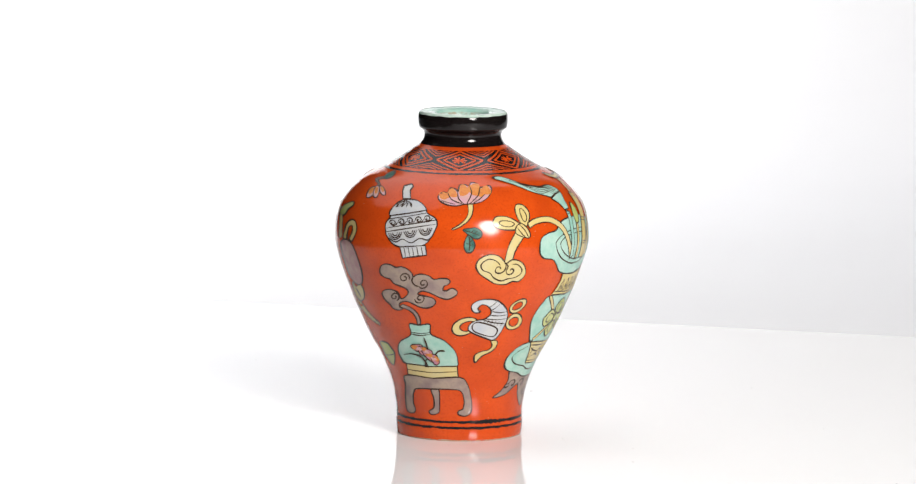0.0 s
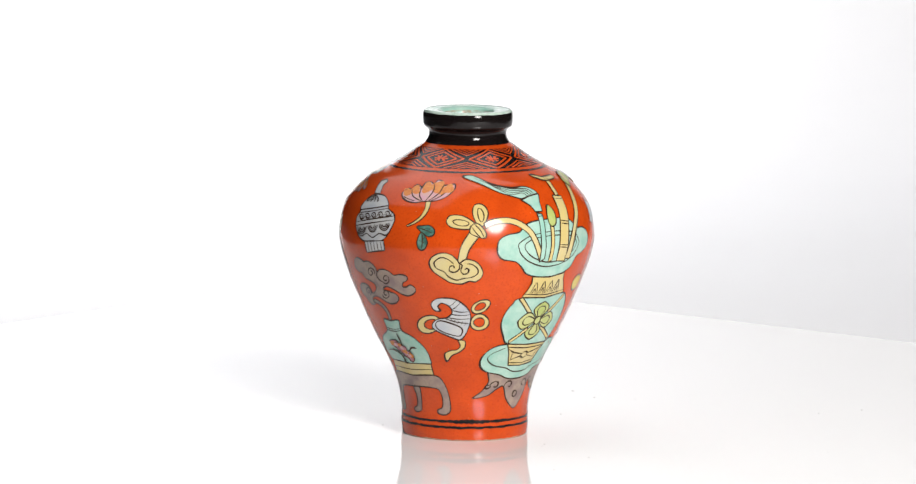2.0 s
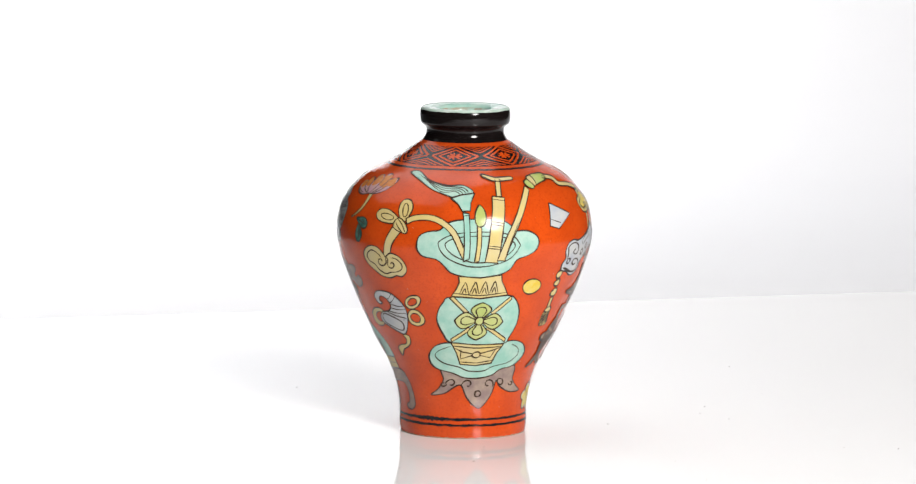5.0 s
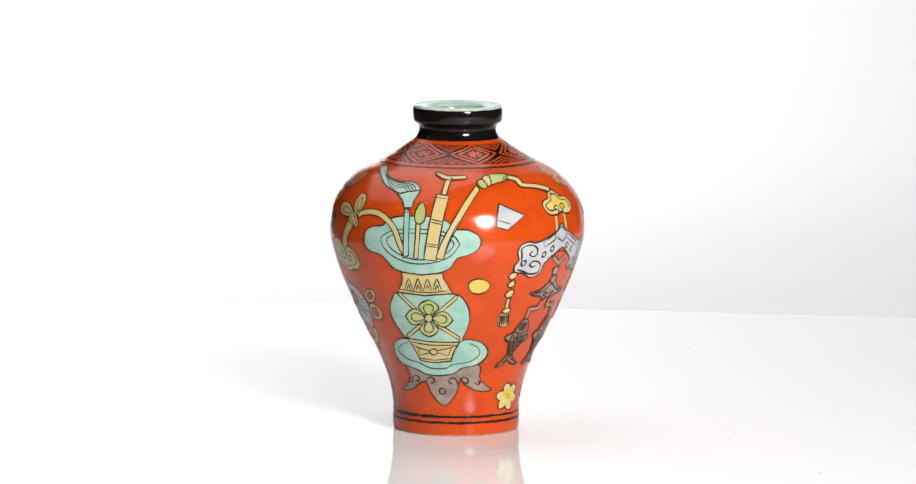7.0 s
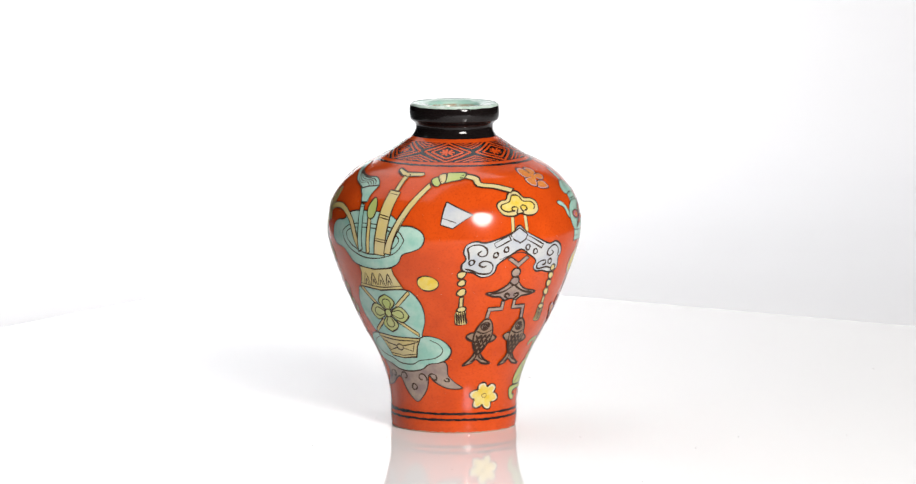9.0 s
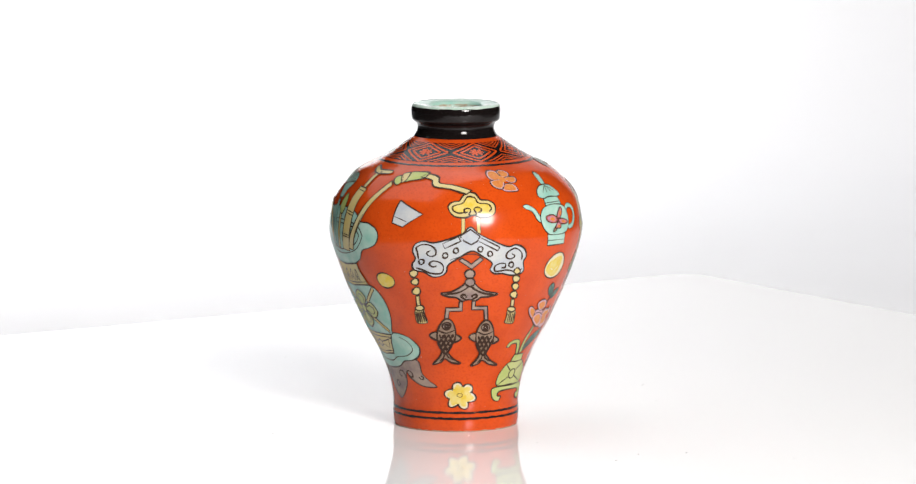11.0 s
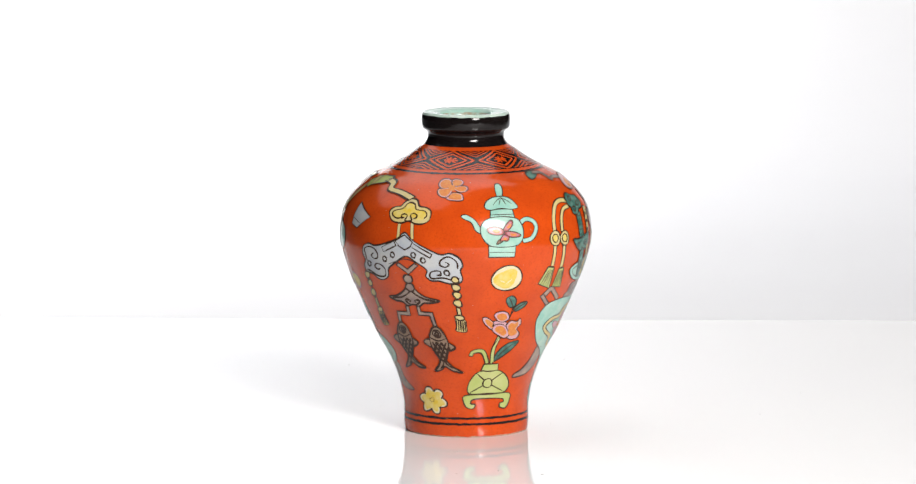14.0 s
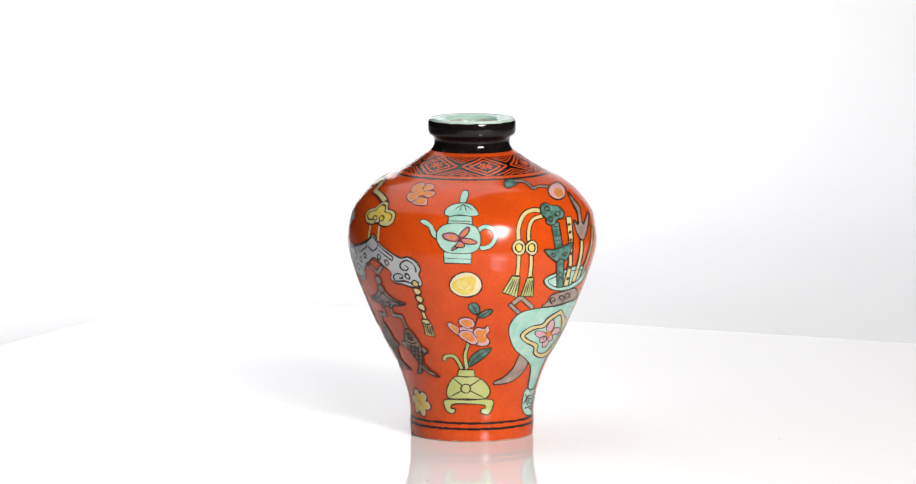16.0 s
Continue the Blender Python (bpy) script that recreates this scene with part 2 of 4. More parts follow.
# ---- painting on the vase ----
class Sheet:
    """A drawing sheet held before the vase: maps its coordinates on to the glaze, for the vase as turned at time t."""

    def __init__(self, t, x0, y0, scale):
        self.t, self.x0, self.y0, self.scale = t, x0, y0, scale
        times = [p[0] for p in PATH]
        self.dist, self.roll, self.ox, self.oy = (float(np.interp(t, times, [p[k] for p in PATH])) for k in (1, 2, 3, 4))

    def to_skin(self, pts):
        """(theta, z) for an array of sheet points."""
        pts = np.asarray(pts, float)
        x, y = self.x0 + pts[:, 0] / self.scale - self.ox, self.oy - self.y0 - pts[:, 1] / self.scale
        c, s = math.cos(self.roll), math.sin(self.roll)
        x, y = x * c - y * s, y * c + x * s
        ce, se = math.cos(ELEV), math.sin(ELEV)
        eye = np.array([0, -self.dist * ce, self.dist * se])
        d = np.stack([x, LENS * ce + y * se, -LENS * se + y * ce], -1)
        d /= np.linalg.norm(d, axis=1)[:, None]
        s = np.linspace(self.dist - 0.05, self.dist + 0.004, 500)
        p = eye + d[:, None, :] * s[None, :, None]
        gap = np.hypot(p[..., 0], p[..., 1]) - np.interp(p[..., 2], CURVE[:, 1], CURVE[:, 0])
        inside = gap < 0
        first = np.where(inside.any(1), inside.argmax(1), gap.argmin(1))
        i = np.arange(len(pts))
        j = np.maximum(first - 1, 0)
        g0, g1 = gap[i, j], gap[i, first]
        w = np.clip(np.where(np.abs(g0 - g1) > 1e-12, g0 / np.where(g0 == g1, 1, g0 - g1), 0), 0, 1)
        q = p[i, j] + (p[i, first] - p[i, j]) * w[:, None]
        return np.degrees(np.arctan2(q[:, 1], q[:, 0])) + 90 + turned(self.t), q[:, 2]

    def place(self, pts, lift):
        th, z = self.to_skin(pts)
        return skin(th, z, lift)


STEP = 0.000006


class Painting:
    """One emblem: enamel areas, each a mesh of its own, and its brown outlines as one mesh."""

    def __init__(self, name, sheet, label, ink=None, pen=1.0, base=0.00003):
        self.name, self.sheet, self.label, self.pen = name, sheet, label, pen
        self.level = base
        self.areas, self.verts, self.faces = [], [], []
        self.ink = ink or LINE
        self.rng = random.Random(name)

    def outline(self, pts, width=3.6, closed=False, smooth=True, steps=8):
        """A brush line; its width swells and thins a little."""
        p = spline(pts, steps, closed) if smooth and len(pts) > 2 else self.dense(pts, closed)
        if closed:
            p = np.vstack([p, p[:1]])
        width *= 1.55 * self.pen * self.sheet.scale / 2.57
        d = np.gradient(p, axis=0)
        n = np.stack([-d[:, 1], d[:, 0]], -1)
        n /= np.maximum(np.linalg.norm(n, axis=1), 1e-9)[:, None]
        k = np.arange(len(p))
        a, b = self.rng.uniform(0, 6), self.rng.uniform(0.10, 0.2)
        w = width * (0.5 + 0.11 * np.sin(k * b + a) + 0.06 * np.sin(k * b * 2.7 + 2 * a))
        if not closed:
            w = w * np.clip(0.45 + np.minimum(k, k[::-1]) * 0.14, 0, 1)
        both = np.vstack([p + n * w[:, None], p - n * w[:, None]])
        at, m, self.level = self.sheet.place(both, self.level + STEP), len(p), self.level + STEP * 0.5
        base = len(self.verts)
        self.verts += [tuple(v) for v in at]
        self.faces += [(base + i, base + i + 1, base + m + i + 1, base + m + i) for i in range(m - 1)]

    @staticmethod
    def dense(pts, closed=False, gap=6.0):
        q = [np.array(p, float) for p in pts]
        if closed:
            q.append(q[0])
        out = []
        for a, b in zip(q, q[1:]):
            n = max(1, int(np.linalg.norm(b - a) / gap))
            out += [a + (b - a) * i / n for i in range(n)]
        if not closed:
            out.append(q[-1])
        return np.array(out)

    def area(self, name, mat, pts, smooth=True, line=3.6, label=""):
        """A filled area of enamel with its outline."""
        from mathutils.geometry import delaunay_2d_cdt
        edge = spline(pts, 7, True) if smooth else self.dense(pts, True)
        n = len(edge)
        grid = 0.0007 * 5650 * self.sheet.scale
        lo, hi = edge.min(0), edge.max(0)
        gx, gy = np.meshgrid(np.arange(math.floor(lo[0] / grid), hi[0] / grid) * grid, np.arange(math.floor(lo[1] / grid), hi[1] / grid) * grid)
        inner = np.stack([gx.ravel(), gy.ravel()], -1)
        inner = inner[(inner > lo).all(1) & (inner < hi).all(1)]
        if len(inner):
            near = np.min(np.linalg.norm(inner[:, None] - edge[None], axis=2), axis=1)
            inner = inner[near > grid * 0.35]
        pts2 = [Vector(p) for p in np.vstack([edge, inner])] if len(inner) else [Vector(p) for p in edge]
        v, _, f, *_ = delaunay_2d_cdt(pts2, [], [list(range(n))], 1, 1e-4)
        self.level += STEP
        at = self.sheet.place(np.array([tuple(p) for p in v]), self.level)
        mesh = bpy.data.meshes.new(name)
        faces = []
        for t in f:
            a, b, c = (at[k] for k in t[:3])
            up = np.cross(b - a, c - a) @ np.array([a[0], a[1], 0])
            faces.append(tuple(t) if up > 0 else tuple(reversed(t)))
        mesh.from_pydata([tuple(p) for p in at], [], faces)
        mesh.materials.append(mat)
        for p in mesh.polygons:
            p.use_smooth = True
        self.areas.append((name, mesh, label))
        if line:
            self.outline(pts, line, True, smooth, 7)

    def oval(self, name, mat, cx, cy, rx, ry, turn=0.0, line=3.6, uneven=0.03):
        a0 = self.rng.uniform(0, 6)
        c, s = math.cos(radians(turn)), math.sin(radians(turn))
        pts = []
        for i in range(14):
            a = 2 * math.pi * i / 14
            k = 1 + uneven * math.sin(3 * a + a0)
            x, y = rx * k * math.cos(a), ry * k * math.sin(a)
            pts.append((cx + x * c - y * s, cy + x * s + y * c))
        if mat:
            self.area(name, mat, pts, True, line)
        else:
            self.outline(pts, line, True, True, 5)

    def band(self, name, mat, pts, width, line=3.2, end=None):
        """A ribbon of enamel along a line, outlined; end: its width at the far end."""
        p = spline(pts, 6)
        d = np.gradient(p, axis=0)
        n = np.stack([-d[:, 1], d[:, 0]], -1)
        n /= np.maximum(np.linalg.norm(n, axis=1), 1e-9)[:, None]
        w = np.linspace(width, end if end is not None else width, len(p))[:, None] / 2
        side = np.vstack([p + n * w, (p - n * w)[::-1]])
        self.area(name, mat, side[:: 2], False, line)

    def scroll(self, cx, cy, r, turns=1.4, start=0.0, way=1, line=3.2):
        pts = []
        for i in range(15):
            k = i / 14
            a = radians(start) + way * 2 * math.pi * turns * k
            pts.append((cx + r * (1 - 0.8 * k) * math.cos(a), cy + r * (1 - 0.8 * k) * math.sin(a)))
        self.outline(pts, line, False, True, 4)

    def ring(self, cx, cy, rx, ry=None, line=3.2):
        self.oval("", None, cx, cy, rx, ry or rx, 0, line, 0.04)

    def finish(self):
        mesh = bpy.data.meshes.new(self.name)
        mesh.from_pydata(self.verts, [], self.faces)
        mesh.materials.append(self.ink)
        for p in mesh.polygons:
            p.use_smooth = True
        ob = new(self.name, mesh)
        ob.parent = vase
        tagged(ob, self.label)
        for name, m, label in self.areas:
            child = new(name, m)
            child.parent = ob
            if label:
                tagged(child, label)
        return ob


S0U, S0L = Sheet(0.0, 560, 230, 2.557), Sheet(0.0, 600, 470, 2.595)
S3U, S3L = Sheet(3.0, 560, 230, 2.557), Sheet(3.0, 600, 470, 2.595)
S6U, S6L = Sheet(6.5, 560, 230, 2.557), Sheet(6.5, 600, 470, 2.595)
S11L = Sheet(11.5, 600, 470, 2.595)
S16U, S16L = Sheet(16.0, 590, 240, 2.582), Sheet(16.0, 620, 480, 2.75)
C11, S14 = Sheet(11.5, 0, 0, 1.0), Sheet(14.0, 0, 0, 1.0)


def lidded_jar():
    p = Painting("painted_jar", S0U, "blue-grey lidded jar with scroll bands in brown outline")
    p.area("finial", GREY, [(331, 280), (331, 245), (338, 224), (370, 216), (378, 226), (364, 244), (366, 280)], False)
    p.area("jar", GREY, [(300, 306), (330, 287), (365, 284), (400, 291), (430, 318), (440, 345), (472, 365), (482, 392), (470, 425), (450, 460),
                         (425, 482), (395, 492), (330, 494), (290, 480), (262, 445), (255, 410), (258, 385), (276, 362), (272, 345), (282, 325)])
    p.area("foot", GREY, [(318, 492), (430, 486), (436, 528), (330, 541)], False)
    for x in (338, 356, 374, 394, 414):
        p.outline([(x - 2, 492), (x + 6, 534)], 3)
    for a, b in ((350, 331), (363, 343), (404, 374), (420, 392)):
        p.outline([(272 if a < 380 else 256, a + 6), (360, (a + b) / 2 + 4), (440 if a < 380 else 481, b)], 3.4)
    for k in range(5):
        x = 288 + 38 * k
        p.scroll(x, 387 - 4.5 * k, 15, 1.2, 180, 1)
        p.outline([(x - 13, 386 - 4.5 * k), (x + 4, 400 - 4.5 * k), (x + 25, 382 - 4.5 * k)], 2.6)
    for k in range(3):
        x, y = 298 + 66 * k, 432 - 9 * k
        for r in (1, 0.72, 0.4):
            p.outline([(x - 30 * r, y - 2), (x - 18 * r, y + 20 * r), (x, y + 27 * r), (x + 18 * r, y + 19 * r), (x + 30 * r, y - 6)], 3)
    p.outline([(270, 452), (300, 470), (330, 458), (368, 474), (405, 455), (440, 462), (458, 446)], 3.2)
    for dx in (-30, -12, 6, 24):
        p.outline([(345, 288), (345 + dx, 304), (340 + dx * 1.2, 318), (352 + dx * 0.5, 300)], 2.8)
    p.finish()


def lotus_spray():
    p = Painting("painted_lotus", S0U, "pink and burnt-orange lotus flower on a yellow stem")
    p.band("stem", YELLOW, [(626, 300), (628, 340), (612, 374), (580, 400), (545, 417)], 24, 3, 6)
    p.area("flower", PINK, [(486, 270), (508, 252), (528, 255), (540, 235), (564, 240), (572, 250), (580, 223), (603, 219), (620, 226), (630, 210),
                            (655, 215), (668, 231), (690, 228), (712, 225), (720, 245), (708, 270), (685, 290), (650, 302), (600, 306), (565, 313), (525, 308), (495, 292)])
    for x, y, a, b, r in ((512, 268, 24, 16, 10), (548, 257, 22, 19, 30), (598, 245, 22, 25, 0), (643, 240, 27, 26, 10), (694, 246, 23, 20, -10), (668, 256, 17, 18, 0)):
        p.oval("petal_tip", ORANGE, x, y, a, b, r, 0, 0.12)
    for line in ([(528, 255), (545, 285), (590, 304)], [(572, 250), (575, 280), (598, 305)], [(622, 226), (632, 258), (612, 303)],
                 [(668, 231), (660, 268), (625, 303)], [(690, 262), (665, 285), (635, 303)], [(500, 288), (520, 296), (560, 306)]):
        p.outline(line, 3)
    p.finish()
    p = Painting("painted_lotus_leaf", Sheet(0.5, 640, 300, 3.0), "dark green leaf pair below the lotus stem")
    p.area("leaf", GREEN, [(398, 276), (430, 270), (468, 268), (495, 290), (490, 316), (464, 325), (440, 314), (416, 296)])
    p.area("leaf", GREEN, [(426, 304), (450, 330), (459, 360), (441, 392), (414, 392), (402, 364), (408, 330)])
    for pts in ([(406, 280), (445, 292), (484, 306)], [(440, 290), (455, 278)], [(455, 296), (475, 282)], [(428, 310), (432, 345), (428, 388)], [(432, 340), (446, 330)], [(430, 360), (448, 352)], [(430, 352), (412, 345)]):
        p.outline(pts, 3)
    p.finish()


def blossom_sprig():
    p = Painting("painted_blossom_sprig", S0U, "small orange blossom on a dark-leaved twig")
    p.area("leaf", GREEN, [(248, 188), (268, 168), (298, 160), (288, 180), (264, 192)])
    p.band("twig", TAUPE, [(255, 186), (215, 196), (228, 214), (222, 232)], 9, 2.6)
    for x, y, a, b, r in ((194, 252, 14, 30, 40), (242, 246, 11, 22, -25), (216, 250, 12, 28, 15)):
        p.oval("petal", PINK, x, y, a, b, r, 3)
        p.oval("petal_tip", ORANGE, x, y - 6, a * 0.6, b * 0.6, r, 0)
    p.finish()


def scroll_cloud():
    p = Painting("painted_cloud", Sheet(0.5, 630, 440, 3.0), "taupe scrolling smoke cloud in brown outline")
    p.band("wisp", TAUPE, [(128, 240), (180, 264), (212, 300), (223, 342)], 17, 3)
    crest = [(22, 60), (26, 38), (46, 27), (74, 33), (96, 46), (122, 42), (152, 55), (174, 76), (182, 95), (196, 85), (226, 82), (260, 92), (284, 109), (320, 105),
                            (352, 108), (366, 122), (354, 138), (336, 146), (332, 166), (352, 168)]
    trail = [(376, 156), (400, 168), (404, 186), (384, 204), (354, 213), (320, 205), (290, 190),
                            (256, 175), (226, 170), (208, 184), (246, 195), (282, 206), (298, 226), (284, 248), (250, 257), (214, 248), (180, 230), (152, 221), (126, 228), (124, 245),
                            (138, 260), (118, 265), (94, 255), (78, 234), (58, 214), (42, 190), (40, 170), (60, 158), (90, 162), (114, 178), (130, 206), (150, 196), (161, 176),
                            (150, 156), (120, 141), (90, 128), (72, 105), (46, 96), (28, 80)]
    p.area("cloud", TAUPE, crest + trail)
    for x, y, r, s, w in ((138, 100, 27, 20, -1), (232, 130, 27, 150, -1), (98, 196, 23, 60, -1), (220, 206, 27, 170, -1)):
        p.scroll(x, y, r, 1.35, s, w, 3.8)
    p.outline([(182, 95), (176, 115), (188, 135), (208, 145)], 3.6)
    p.finish()


def fish_bowl():
    p = Painting("painted_footed_jar", S0L, "turquoise jar with a plum spray on a taupe stand")
    p.area("middle_leg", TAUPE, [(358, 508), (392, 510), (396, 590), (391, 614), (362, 621), (349, 606), (370, 590), (370, 550)])
    p.area("stand", TAUPE, [(247, 446), (360, 458), (484, 456), (520, 488), (536, 550), (537, 606), (512, 628), (480, 622), (480, 606), (500, 594), (504, 556), (490, 518),
                            (450, 510), (370, 508), (300, 506), (282, 520), (280, 565), (290, 600), (278, 614), (254, 604), (246, 560), (245, 490)])
    p.area("jar", TURQ, [(262, 219), (306, 224), (352, 221), (358, 264), (415, 292), (462, 336), (476, 380), (466, 409), (360, 408), (255, 396), (226, 370), (212, 332),
                         (222, 296), (268, 266)])
    p.outline([(268, 262), (310, 270), (360, 264)], 3.2)
    p.outline([(268, 254), (310, 261), (358, 256)], 3.2)
    p.area("girdle", YELLOW, [(250, 394), (360, 408), (474, 406), (478, 454), (365, 460), (256, 442)], False)
    p.outline([(252, 420), (362, 434), (476, 430)], 3.2)
    p.finish()


def plum_spray():
    p = Painting("painted_plum_spray", Sheet(0.0, 0, 0, 1.0), "mauve and orange plum spray on the turquoise jar", base=0.00026)
    p.outline([(736, 612), (732, 594), (726, 577)], 4.6)
    p.outline([(734, 628), (724, 612), (708, 605), (692, 606)], 4.0)
    p.outline([(740, 616), (750, 601), (762, 600)], 4.4)
    p.outline([(730, 628), (729, 618), (734, 610)], 4.0)
    for x, y, a, b, r in ((715, 594, 10, 6, 15), (724, 599, 9, 6.5, 30), (732, 603, 9, 7, 30), (741, 612, 11, 6.5, 25), (746, 617, 8, 5, 40)):
        p.oval("petal", MAUVE, x, y, a, b, r, 2.6, 0.12)
    for x, y, a, b, r in ((710, 593, 5, 3.6, 10), (727, 597, 5.5, 3, 30), (736, 607, 6, 3, 20), (748, 613, 5, 3.4, 50)):
        p.oval("petal_tip", ORANGE, x, y, a, b, r, 0, 0.16)
    for x, y, a, b, r in ((718, 596, 4.5, 2.6, 20), (731, 601, 4, 2.4, 30), (743, 613, 5, 2.4, 20)):
        p.oval("petal_bloom", PINK, x, y, a, b, r, 0, 0.16)
    p.finish()


def sceptre():
    p = Painting("painted_sceptre", S3U, "pale yellow cloud-headed sceptre with a tied bow")
    p.area("bow_loop", YELLOW, [(535, 318), (552, 300), (582, 304), (600, 335), (590, 370), (570, 398), (546, 385), (532, 350)])
    p.area("bow_loop", YELLOW, [(420, 362), (440, 346), (480, 348), (515, 365), (540, 388), (520, 408), (475, 408), (435, 398), (418, 380)])
    p.oval("", None, 566, 348, 13, 30, -5, 3)
    p.oval("", None, 478, 380, 34, 13, 10, 3)
    p.band("handle", YELLOW, [(536, 428), (505, 470), (488, 505), (478, 560)], 46, 3.4, 34)
    p.area("knot", YELLOW, [(520, 396), (545, 384), (570, 402), (586, 432), (578, 450), (548, 444), (515, 425)])
    p.outline([(536, 388), (560, 415), (576, 448)], 3)
    p.outline([(524, 400), (540, 425), (562, 448)], 3)
    p.area("cloud_head", YELLOW, [(346, 556), (356, 526), (392, 510), (432, 518), (462, 545), (470, 556), (500, 540), (545, 555), (572, 590), (570, 620), (545, 640), (518, 637),
                                  (485, 648), (440, 641), (405, 620), (365, 590)])
    p.outline([(446, 560), (424, 540), (392, 530), (366, 550), (376, 576), (408, 592), (428, 614), (462, 630), (490, 624), (524, 620), (550, 606), (550, 584), (526, 564), (500, 560)], 3.4)
    p.outline([(472, 558), (470, 584), (450, 596), (430, 588), (432, 570), (446, 568), (450, 578)], 3.8)
    p.outline([(472, 558), (482, 568), (478, 590), (488, 604), (506, 602), (512, 588), (502, 580), (494, 588)], 3.8)
    p.finish()


def sceptre_stem():
    p = Painting("painted_sceptre_stem", S3U, "pale yellow sceptre stem arching into the vase", base=0.00022)
    p.band("stem", YELLOW, [(578, 398), (620, 380), (690, 376), (750, 398), (800, 445), (842, 545)], 25)
    p.finish()


def horn_cup():
    p = Painting("painted_horn", S3L, "blue-grey curled horn tied with pale yellow ribbons")
    for x, y, a, b, r in ((482, 138, 44, 27, -25), (484, 208, 42, 36, 10), (272, 210, 46, 40, 0)):
        p.oval("ribbon_loop", YELLOW, x, y, a, b, r)
        p.oval("ribbon_gap", CORAL, x + (8 if x < 300 else -2), y, a * 0.58, b * 0.55, r, 3)
    p.area("ribbon_tail", YELLOW, [(398, 285), (428, 290), (430, 318), (410, 338), (382, 352), (364, 378), (350, 345), (372, 330), (400, 326), (410, 308)])
    p.area("horn", GREY, [(272, 112), (298, 96), (350, 98), (392, 116), (430, 152), (443, 192), (432, 248), (410, 282), (378, 275), (300, 238), (284, 212), (300, 190),
                          (342, 182), (360, 160), (344, 132), (312, 118), (298, 134), (312, 150), (292, 152), (274, 134)])
    p.area("mouth", GREY, [(298, 208), (318, 196), (388, 220), (412, 240), (404, 265), (368, 260), (312, 235)])
    for a, b in (((372, 108), (342, 132)), ((392, 116), (356, 148)), ((440, 190), (340, 182)), ((436, 212), (326, 184)), ((442, 172), (356, 168)), ((434, 158), (362, 152))):
        p.outline([a, ((a[0] + b[0]) / 2, (a[1] + b[1]) / 2 + 5), b], 2.8)
    for k in range(6):
        x = 345 + 16 * k
        p.outline([(x, 184 + 4 * k), (x - 6, 200 + 4.5 * k)], 2.6)
    p.finish()


